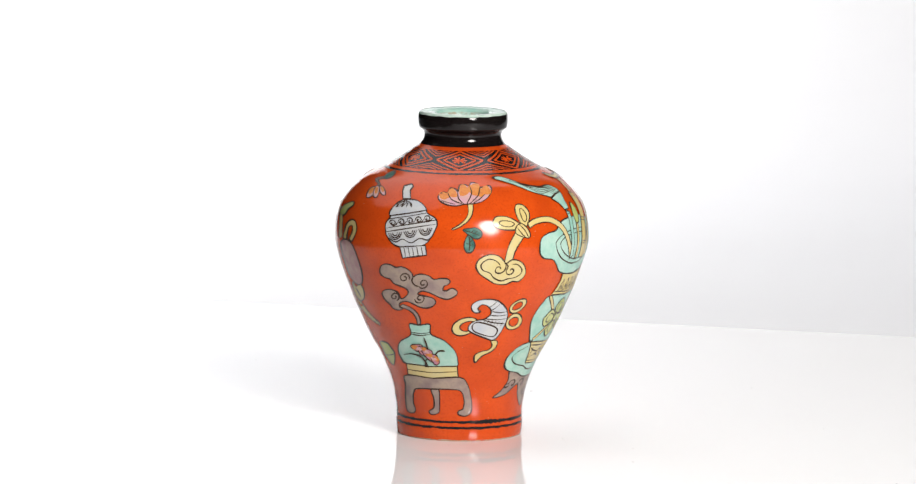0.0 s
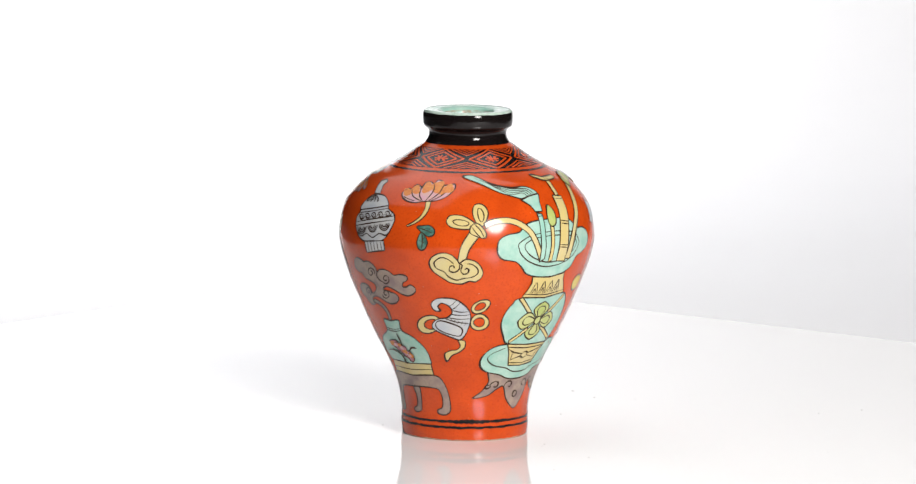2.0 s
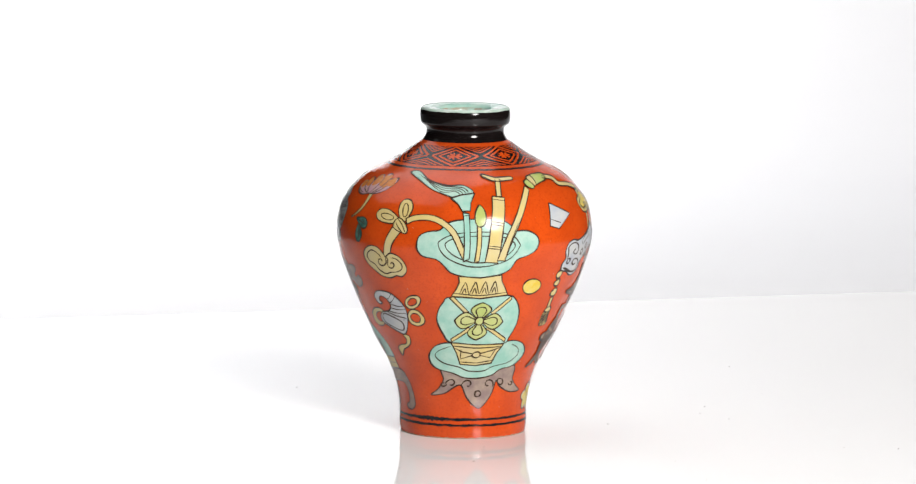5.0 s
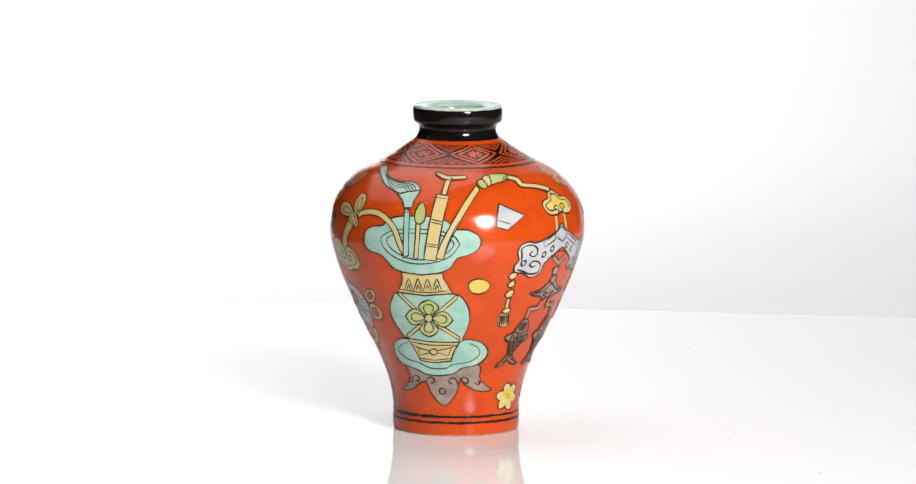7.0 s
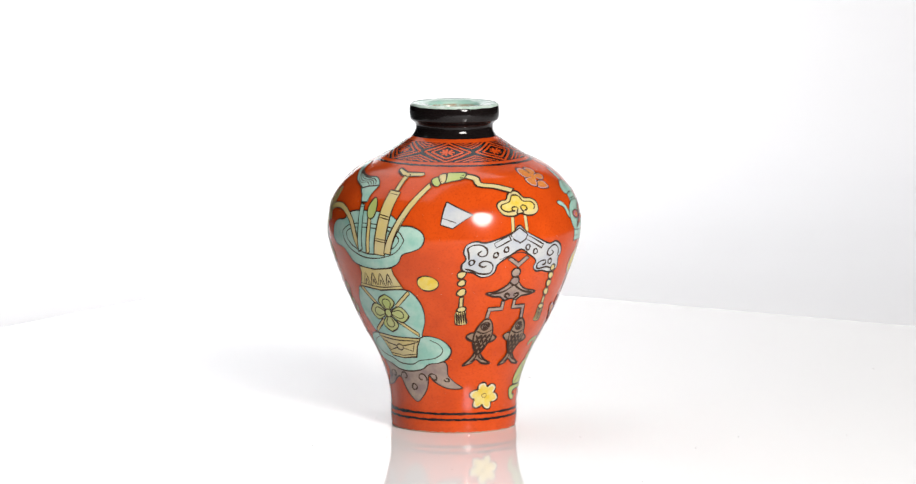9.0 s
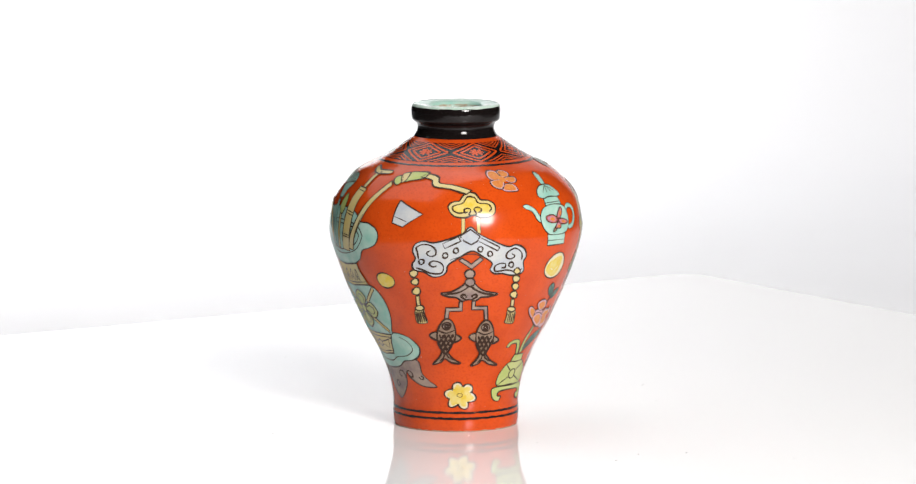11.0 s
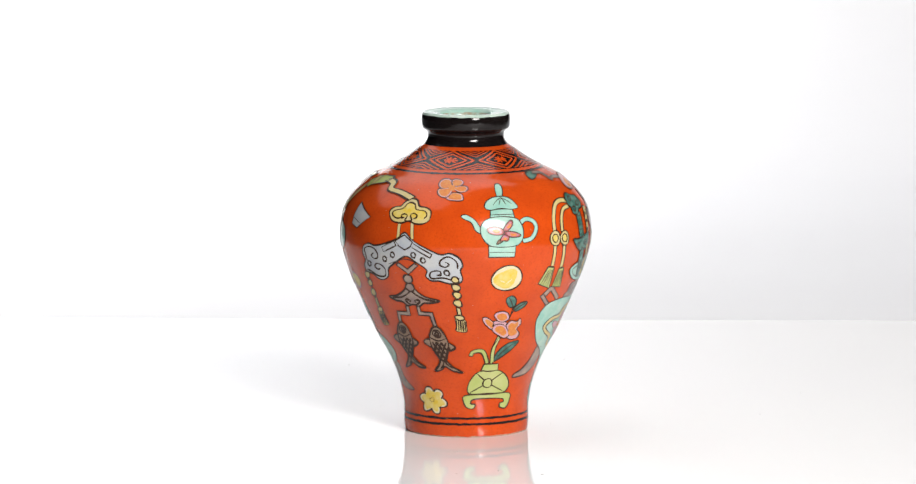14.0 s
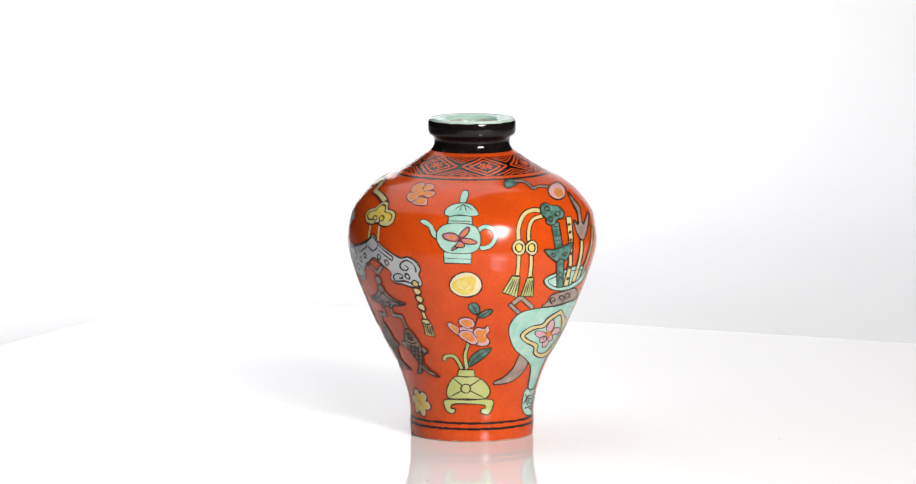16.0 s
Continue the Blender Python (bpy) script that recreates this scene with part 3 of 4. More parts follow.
def flower_vase():
    p = Painting("painted_vase_stand", S6L, "taupe cloud-footed stand under a turquoise dish")
    p.area("stand", TAUPE, [(288, 395), (440, 440), (604, 400), (612, 460), (634, 490), (656, 513), (600, 518), (548, 492), (528, 466), (512, 520), (490, 556), (458, 586), (430, 572),
                            (398, 535), (372, 482), (345, 486), (310, 512), (262, 516), (284, 490), (298, 450)])
    for x, y, r, s, w in ((330, 470, 22, 180, 1), (398, 478, 26, 150, 1), (490, 480, 26, 30, -1), (548, 476, 22, 200, 1), (300, 470, 13, 0, 1), (604, 478, 13, 180, -1)):
        p.scroll(x, y, r, 0.9, s, w, 4)
    p.ring(446, 521, 13, 13, 4.5)
    p.area("dish", TURQ, [(228, 332), (244, 298), (290, 288), (350, 300), (500, 300), (575, 290), (630, 304), (653, 340), (632, 380), (592, 405), (540, 416), (500, 441), (440, 452),
                          (378, 446), (330, 424), (270, 402), (240, 372)])
    p.outline([(300, 304), (258, 322), (252, 346), (290, 378), (350, 398), (395, 418), (460, 420), (500, 402), (570, 388), (614, 358), (612, 326), (575, 306)], 2.8)
    p.finish()

    p = Painting("painted_flower_vase", S6L, "turquoise vase with a lime four-petalled flower and yellow bands", base=0.00009)
    p.area("belly", TURQ, [(262, 86), (390, 96), (516, 88), (558, 108), (583, 158), (580, 218), (552, 278), (532, 300), (410, 302), (300, 288), (260, 246), (229, 190), (226, 142), (240, 106)])
    for pts in ([(266, 84), (350, 165)], [(538, 96), (452, 168)], [(296, 280), (368, 226)], [(440, 226), (538, 288)]):
        a, b = pts
        p.band("strap", YELLOW, [a, ((a[0] + b[0]) / 2, (a[1] + b[1]) / 2), b], 15, 2.8)
    p.area("foot", YELLOW, [(298, 287), (410, 303), (534, 302), (508, 340), (490, 386), (420, 394), (354, 386), (330, 335)], False)
    p.outline([(308, 302), (410, 316), (526, 314)], 3)
    for pts in ([(318, 312), (350, 330), (412, 345), (350, 362), (345, 318)], [(520, 318), (480, 330), (412, 345), (480, 362), (500, 320)], [(348, 374), (420, 383), (492, 374)]):
        p.outline(pts, 3, False, False)
    p.oval("boss", YELLOW, 415, 346, 17, 13)
    for turn, along, wide in ((184, 104, 50), (4, 106, 48), (-88, 80, 62), (92, 82, 58)):
        c, s = math.cos(radians(turn)), math.sin(radians(turn))
        for name, k in (("petal", 1.0), ("petal_heart", 0.52)):
            shape = [(0.12, 0), (0.36, 0.5 * k), (0.62 * (1 if k == 1 else 0.9), 0.72 * k), (0.84 * (1 if k == 1 else 0.85), 0.5 * k), (1.0 if k == 1 else 0.76, 0.06)]
            shape += [(x, -y) for x, y in shape[1:]][::-1]
            p.area(name, LIME, [(402 + along * x * c - wide * y * s, 196 + along * x * s + wide * y * c) for x, y in shape], True, 3.6 if k == 1 else 3.0)
    p.oval("heart", LIME, 402, 196, 18, 17)
    p.area("neck", YELLOW, [(286, -6), (380, 4), (474, -6), (478, 22), (500, 58), (514, 84), (390, 96), (268, 80), (284, 48), (292, 20)], False)
    p.outline([(276, 68), (390, 82), (508, 72)], 3)
    for k in range(4):
        x = 318 + 43 * k
        for r in (1, 0.5):
            p.outline([(x - 20 * r, 74), (x - 4 * r, 76 - 48 * r), (x + 4 * r, 76 - 48 * r), (x + 20 * r, 76)], 3)
    p.finish()

    p = Painting("painted_vase_mouth", S6U, "wide lobed turquoise vase mouth with a dark rim line", base=0.00016)
    p.area("mouth", TURQ, [(214, 458), (224, 426), (255, 409), (300, 404), (322, 384), (352, 368), (410, 362), (520, 364), (572, 374), (604, 394), (625, 418), (680, 420), (726, 442),
                           (739, 475), (720, 510), (680, 530), (634, 546), (602, 588), (540, 612), (460, 618), (400, 608), (350, 590), (318, 556), (288, 530), (240, 515), (218, 490)])
    p.outline([(300, 450), (294, 470), (310, 505), (352, 540), (430, 568), (520, 566), (598, 540), (642, 492), (640, 470), (610, 440), (540, 424), (440, 418), (350, 426)], 3.2, True)
    p.outline([(322, 462), (330, 492), (370, 525), (440, 550), (520, 548), (584, 525), (620, 490), (610, 465), (560, 444), (440, 436), (360, 442)], 3.2, True)
    p.finish()

    p = Painting("painted_brush_bouquet", S6U, "brush, bud, bamboo scroll and reed standing in the vase", base=0.00022)
    p.area("brush_hair", TURQ, [(262, 152), (294, 147), (308, 186), (366, 212), (428, 214), (462, 238), (456, 262), (420, 262), (378, 266), (338, 248), (302, 226), (276, 190)])
    for k in range(4):
        p.outline([(284 + 4 * k, 160 + 8 * k), (330 + 8 * k, 236 - 7 * k), (390 + 12 * k, 240 - 5 * k), (408 + 12 * k, 258 - 3 * k)], 2.6)
    p.area("ferrule", TURQ, [(364, 268), (410, 256), (468, 250), (442, 290), (432, 326), (398, 326), (388, 296)], False)
    p.band("brush_handle", TURQ, [(413, 328), (410, 430), (408, 545)], 24)
    p.outline([(400, 336), (426, 336)], 3)
    p.outline([(400, 346), (426, 346)], 3)
    p.band("bud_stem", YELLOW, [(464, 392), (460, 470), (452, 552)], 19)
    p.area("bud", LIME, [(474, 303), (492, 322), (496, 356), (486, 388), (462, 396), (448, 376), (452, 336)])
    p.band("scroll_handle", YELLOW, [(590, 188), (578, 230), (570, 272)], 22)
    p.area("scroll_fork", YELLOW, [(522, 172), (534, 170), (578, 186), (655, 184), (664, 192), (655, 199), (590, 204), (560, 200), (530, 184)], False)
    p.area("bamboo_scroll", YELLOW, [(540, 266), (594, 274), (570, 400), (544, 556), (488, 550), (512, 400)], False)
    for a, b in (((514, 374), (576, 386)), ((512, 386), (574, 398)), ((498, 480), (558, 488)), ((496, 490), (556, 498)), ((538, 280), (592, 288))):
        p.outline([a, b], 3)
    p.band("reed", YELLOW, [(716, 232), (678, 300), (628, 392), (584, 478), (558, 550)], 24, 3.2, 34)
    p.outline([(640, 385), (600, 470), (572, 548)], 2.6)
    p.band("ribbon", YELLOW, [(815, 188), (868, 196), (896, 222), (950, 226), (1008, 242)], 18)
    p.area("reed_head", LIME, [(752, 184), (784, 176), (822, 176), (828, 202), (790, 216), (766, 222)])
    p.area("reed_collar", LIME, [(708, 212), (728, 200), (752, 222), (748, 240), (724, 234)])
    p.area("reed_collar", YELLOW, [(728, 194), (752, 184), (768, 216), (756, 228)])
    p.finish()


def small_signs():
    p = Painting("painted_cup", S6U, "small white upturned cup")
    p.area("cup", GREY, [(809, 302), (921, 352), (852, 418), (803, 405)], False, 3.4)
    p.outline([(806, 374), (864, 392)], 3.2)
    p.finish()
    p = Painting("painted_coin", S6L, "small golden-yellow coin")
    p.oval("coin", GOLD, 631, 53, 47, 33, -8)
    p.finish()


def chime():
    p = Painting("painted_chime", C11, "blue-grey hanging chime stone under a yellow cloud hook", pen=1.25)
    for a, b in (((773, 372), (772, 405)), ((798, 372), (800, 402))):
        p.band("cord", YELLOW, [a, ((a[0] + b[0]) / 2, (a[1] + b[1]) / 2), b], 6, 1.3)
    p.area("cloud_hook", YELLOW, [(748, 358), (751, 350), (760, 346), (768, 345), (774, 337), (784, 331), (796, 333), (804, 343), (818, 345), (828, 352), (828, 366), (818, 373), (804, 374), (790, 370), (776, 374), (757, 371)])
    p.area("cloud_heart", GOLD, [(755, 359), (758, 354), (774, 349), (780, 340), (787, 338), (795, 341), (800, 349), (816, 351), (822, 358), (816, 366), (803, 367), (792, 362), (780, 364), (766, 366)], True, 0)
    p.outline([(789, 370), (783, 369), (786, 361), (781, 358), (775, 360), (776, 365), (781, 364)], 3.4)
    p.outline([(778, 364), (766, 366), (756, 361), (757, 354), (773, 349), (780, 340), (787, 338), (795, 341), (800, 349), (816, 351), (822, 358), (818, 364)], 3.2)
    p.outline([(789, 370), (796, 368), (792, 360), (797, 356), (804, 359), (803, 364), (798, 365)], 3.4)
    p.area("chime_stone", GREY, [(770, 402), (785, 390), (800, 402), (824, 414), (850, 424), (866, 421), (880, 428), (884, 440), (879, 450), (880, 464), (872, 472), (856, 473), (842, 470), (828, 470), (820, 463), (823, 452),
                                 (806, 440), (788, 431), (768, 441), (748, 454), (745, 466), (736, 473), (722, 474), (708, 466), (692, 462), (688, 452), (693, 442), (688, 430), (692, 418), (706, 413), (722, 416), (745, 411)])
    p.area("boss", GREY, [(767, 405), (785, 394), (801, 406), (797, 414), (786, 420), (774, 414)], False, 3.4)
    p.outline([(737, 418), (764, 406), (768, 414), (741, 426), (737, 418)], 3.2, False, False)
    p.outline([(802, 408), (836, 425), (832, 431), (800, 415)], 3.2, False, False)
    p.outline([(750, 446), (788, 436), (820, 448)], 2.6)
    for x, y in ((742, 438), (760, 430), (802, 428), (819, 436), (703, 448), (857, 455)):
        p.ring(x, y, 4.2, 4.4, 3.8)
    p.outline([(698, 444), (696, 432), (694, 424), (703, 419), (716, 420), (725, 427), (726, 436), (718, 439), (711, 434), (717, 429)], 3.6)
    p.outline([(694, 458), (706, 462), (720, 468), (736, 468), (740, 458), (734, 450), (722, 447), (716, 452), (722, 457), (729, 455)], 3.6)
    p.outline([(875, 447), (876, 438), (872, 431), (862, 427), (850, 434), (848, 442), (856, 445), (863, 440), (857, 436)], 3.6)
    p.outline([(876, 462), (866, 467), (850, 464), (830, 466), (828, 458), (836, 453), (846, 453), (846, 459), (839, 460)], 3.6)
    p.finish()

    p = Painting("painted_chime_pendant", C11, "taupe bat pendant, beaded tassels and paired fish", pen=1.3)
    p.area("link", TAUPE, [(765, 447), (771, 443), (787, 453), (802, 442), (808, 446), (788, 462)], False, 3.0)
    for beads, cord, head, tail in ((((691, 468, 6.5), (694, 482, 6), (697, 498, 6.8)), ((699, 506), (702, 524)), (704, 527), ((697, 531), (710, 529), (714, 540), (718, 552), (703, 553), (698, 543))),
                                    (((868, 466, 5.6), (867, 479, 6.4), (866, 492, 6.2), (864, 506, 6.4)), ((863, 514), (862, 528)), (861, 531), ((854, 534), (868, 534), (868, 545), (865, 555), (850, 554), (853, 545)))):
        p.band("cord", YELLOW, [cord[0], ((cord[0][0] + cord[1][0]) / 2, (cord[0][1] + cord[1][1]) / 2), cord[1]], 6, 2.6)
        p.area("tassel", YELLOW, tail, True, 1.4)
        for k in (0.05, 0.28, 0.5, 0.74, 0.96):
            top = (tail[0][0] + (tail[1][0] - tail[0][0]) * k, tail[0][1] + (tail[1][1] - tail[0][1]) * k + 2)
            end = (tail[4][0] + (tail[3][0] - tail[4][0]) * k, tail[4][1] + (tail[3][1] - tail[4][1]) * k)
            p.outline([top, ((top[0] + end[0]) / 2, (top[1] + end[1]) / 2), end], 3.2)
        p.oval("knot", YELLOW, head[0], head[1], 7, 4.4, 0, 3)
        for x, y, r in beads:
            p.oval("bead", YELLOW, x, y, r, r * 0.95, 0, 3.2, 0.06)
    p.oval("bead", TAUPE, 785, 470, 8.6, 7.6)
    p.area("bat", TAUPE, [(737, 502), (754, 500), (770, 492), (780, 484), (792, 484), (800, 492), (812, 499), (835, 504), (818, 509), (806, 510), (796, 516), (786, 513), (774, 516), (764, 510), (750, 508)])
    p.oval("bead", TAUPE, 786, 484, 8.2, 7)
    p.outline([(744, 504), (764, 502), (776, 497), (786, 491), (796, 497), (810, 503), (828, 505)], 4.2)
    p.outline([(786, 514), (779, 513), (772, 508), (775, 505), (781, 507), (779, 510)], 4.4)
    p.outline([(786, 514), (792, 513), (799, 508), (796, 505), (790, 507), (792, 510)], 4.4)
    for pts in ([(772, 517), (772, 530), (750, 530), (749, 546)], [(794, 516), (794, 528), (815, 528), (817, 548)]):
        w = 3.0
        (ax, ay), (bx, by), (cx, cy), (dx, dy) = pts
        s = 1 if cx > bx else -1
        p.area("cord", TAUPE, [(ax - w * s, ay), (bx - w * s, by + w), (cx - w * s, cy + w), (dx - w * s, dy), (dx + w * s, dy), (cx + w * s, cy - w), (bx + w * s, by - w), (ax + w * s, ay)], False, 2.8)
    for dx, dy, lean in ((0, 0, 0.0), (65, 3, 0.05)):
        def q(pts):
            return [(x + dx - lean * (y - 585), y + dy) for x, y in pts]
        p.area("fin", BROWN, q([(723, 573), (731, 568), (740, 572), (740, 582), (730, 580)]))
        p.area("fin", BROWN, q([(764, 572), (775, 578), (772, 583), (764, 585)]))
        p.area("tail_fin", BROWN, q([(746, 600), (755, 604), (764, 614), (777, 622), (763, 621), (751, 614), (744, 620), (732, 623), (740, 613), (744, 606)]))
        p.area("fish", BROWN, q([(738, 558), (746, 547), (755, 547), (763, 558), (766, 574), (761, 590), (754, 604), (746, 602), (738, 588), (735, 572)]))
        p.oval("eye", TAUPE, *q([(750, 558)])[0], 7, 6)
        p.ring(*q([(750, 558)])[0], 3, 2.6, 5)
        p.outline(q([(736, 565), (750, 570), (764, 565)]), 4)
        p.outline(q([(750, 604), (748, 612), (742, 618)]), 3)
        p.outline(q([(752, 604), (756, 611), (764, 616)]), 3)
        for row in range(5):
            y = 572 + 6.8 * row
            half = (13, 13, 11.5, 9, 6)[row]
            for k in range(-2, 3):
                x = 750.5 + k * 7.6 + (3.8 if row % 2 else 0)
                if abs(x - 750.5) < half:
                    p.outline(q([(x - 4.2, y), (x - 2, y + 4.4), (x, y + 5.6), (x + 2, y + 4.4), (x + 4.2, y)]), 5.2)
    p.finish()


def yellow_blossom():
    p = Painting("painted_yellow_flower", S11L, "golden six-petalled flower with pale petal edges")
    for k in range(6):
        a = radians(60 * k + 12)
        x, y = 465 + 44 * math.cos(a), 540 + 36 * math.sin(a)
        p.oval("petal", PALEGOLD, x, y, 27, 22, 60 * k + 12, 4.4, 0.05)
    p.oval("flower", GOLD, 465, 540, 47, 38, 0, 0, 0.14)
    for k in range(6):
        a = radians(60 * k + 12)
        p.oval("petal_glaze", GOLD, 465 + 42 * math.cos(a), 540 + 34 * math.sin(a), 17, 14, 60 * k + 12, 0, 0.1)
    p.ring(462, 538, 11, 9, 1.6)
    p.finish()


def speckled_petals(p, heart, petals, tint=0.76, line=2.6):
    """Petals with pink rims and burnt-orange glaze drawn towards the flower's heart."""
    for shape in petals:
        p.area("petal", PINK, shape, True, line)
    for shape in petals:
        q = np.array(shape, float)
        c = q.mean(0) * 0.86 + np.array(heart) * 0.14
        p.area("petal_tip", ORANGE, [tuple(c + (v - c) * tint) for v in q], True, 0)


def pink_blossom():
    p = Painting("painted_pink_blossom", S14, "pink and orange five-petalled blossom")
    speckled_petals(p, (774, 321), (
        [(774, 320), (762, 324), (753, 321), (751, 314), (757, 307), (766, 305), (774, 309)],
        [(775, 318), (774, 309), (781, 306), (790, 308), (794, 313), (786, 319)],
        [(777, 321), (788, 318), (799, 319), (801, 324), (794, 329), (783, 328)],
        [(774, 330), (788, 331), (793, 337), (792, 343), (780, 344), (767, 342), (764, 338)],
        [(774, 322), (772, 331), (764, 338), (755, 337), (749, 331), (750, 324), (758, 322)]))
    p.oval("heart", ORANGE, 774, 322, 6, 5, 0, 0)
    p.finish()


def teapot():
    p = Painting("painted_teapot", S16U, "turquoise teapot with a plum flower on its belly", pen=0.78)
    p.band("handle", TURQ, [(588, 402), (616, 382), (654, 392), (668, 426), (642, 468), (594, 478)], 20)
    p.area("spout", TURQ, [(334, 354), (356, 350), (384, 370), (400, 396), (414, 424), (404, 436), (384, 420), (370, 386), (342, 368)])
    p.area("finial", TURQ, [(510, 276), (518, 230), (538, 221), (548, 238), (534, 276)])
    p.area("collar", TURQ, [(462, 332), (562, 334), (566, 372), (454, 368)], False)
    p.outline([(458, 356), (565, 358)], 2.8)
    p.area("lid", TURQ, [(440, 322), (456, 296), (500, 278), (560, 284), (592, 326), (560, 336), (510, 330), (462, 336)])
    for x, d in ((510, -30), (520, -12), (530, 8), (540, 26)):
        p.outline([(524, 282), (x + d * 0.4, 298), (x + d, 314)], 2.8)
    p.area("foot", TURQ, [(438, 492), (562, 498), (558, 546), (440, 542)], False)
    p.outline([(438, 520), (560, 526)], 2.8)
    p.area("belly", TURQ, [(410, 402), (440, 374), (500, 366), (570, 376), (596, 406), (602, 446), (588, 482), (552, 499), (462, 497), (426, 476), (407, 438)])
    p.finish()


def teapot_flower():
    p = Painting("painted_teapot_flower", S14, "mauve, plum and orange flower on the teapot", base=0.00030)
    p.area("leaf", BROWN, [(861, 408), (859, 414), (850, 418), (853, 411)], True, 2.4)
    petals = ([(834, 391), (845, 388), (856, 390), (863, 397), (858, 402), (846, 402), (836, 398)],
              [(861, 394), (866, 384), (873, 377), (877, 379), (876, 387), (868, 396)],
              [(863, 397), (876, 396), (889, 400), (890, 404), (880, 406), (868, 404)],
              [(863, 401), (871, 406), (869, 412), (861, 412), (856, 412), (858, 406)])
    for shape in petals:
        p.area("petal", PLUM, shape, True, 2.4)
    for shape, tint, mat in [(q, 0.72, MAUVE) for q in petals] + [(q, 0.42, ORANGE) for q in petals]:
        q = np.array(shape, float)
        c = q.mean(0) + np.array((-1.5, -0.8)) * (1 if mat is MAUVE else -1)
        p.area("petal_bloom", mat, [tuple(c + (v - c) * tint) for v in q], True, 0)
    p.finish()


def golden_disc():
    p = Painting("painted_sun_disc", S16U, "golden disc with pale streaks")
    p.oval("disc", PALEGOLD, 536, 638, 72, 55, 0, 4, 0.02)
    p.oval("disc_glaze", GOLD, 530, 640, 54, 40, -14, 0, 0.12)
    p.oval("disc_streak", PALEGOLD, 548, 652, 16, 3, -38, 0, 0.1)
    p.oval("disc_streak", PALEGOLD, 516, 652, 12, 3, 20, 0, 0.1)
    p.finish()


def peony_pot():
    p = Painting("painted_peony_pot", S16L, "lime pot with a pink and orange peony")
    p.area("leaf", GREEN, [(500, 408), (508, 366), (548, 330), (608, 317), (586, 352), (546, 382)])
    p.outline([(504, 402), (545, 356), (600, 322)], 2.6)
    p.band("stem", LIME, [(502, 292), (484, 350), (494, 420)], 18, 3)
    p.outline([(500, 300), (478, 345), (482, 418)], 2.8)
    p.band("shoot", LIME, [(386, 378), (392, 358), (430, 356), (452, 380), (472, 420)], 18, 3)
    p.area("leaf", GREEN, [(500, 118), (525, 104), (550, 120), (552, 150), (532, 160), (510, 144)])
    p.area("leaf", GREEN, [(546, 164), (578, 140), (613, 137), (600, 160), (562, 178)])
    p.outline([(514, 112), (540, 160), (530, 220)], 4)
    p.outline([(606, 140), (548, 176), (532, 215)], 4)
    p.area("neck", LIME, [(455, 418), (526, 420), (532, 454), (446, 452)], False)
    p.area("belly", LIME, [(446, 450), (490, 454), (536, 452), (582, 480), (602, 522), (576, 556), (490, 558), (410, 553), (400, 512), (418, 470)])
    for a in ((430, 460), (560, 462), (412, 548), (572, 550)):
        p.outline([(488, 508), a], 3, False, False)
    p.oval("boss", LIME, 488, 508, 22, 21)
    p.area("stand", LIME, [(394, 560), (500, 562), (608, 560), (613, 598), (592, 630), (560, 623), (562, 605), (580, 600), (570, 585), (500, 580), (430, 582), (420, 600), (440, 606), (430, 625), (404, 618), (388, 590)])
    p.finish()


def peony():
    p = Painting("painted_peony", S14, "pink and burnt-orange peony bloom", base=0.00022)
    p.area("petal_heart", PINK, [(843, 551), (853, 548), (864, 550), (869, 556), (860, 560), (848, 560)], True, 2.4)
    speckled_petals(p, (858, 556), (
        [(826, 545), (831, 542), (839, 546), (845, 552), (843, 558), (846, 565), (837, 561), (829, 553)],
        [(846, 540), (851, 534), (862, 532), (870, 536), (871, 545), (862, 550), (853, 549)],
        [(866, 556), (874, 548), (884, 549), (890, 544), (891, 553), (884, 562), (888, 569), (884, 577), (873, 580), (866, 575), (867, 564)],
        [(842, 561), (848, 555), (858, 554), (865, 558), (869, 565), (870, 573), (862, 578), (852, 573), (844, 567)]), 0.68)
    p.finish()


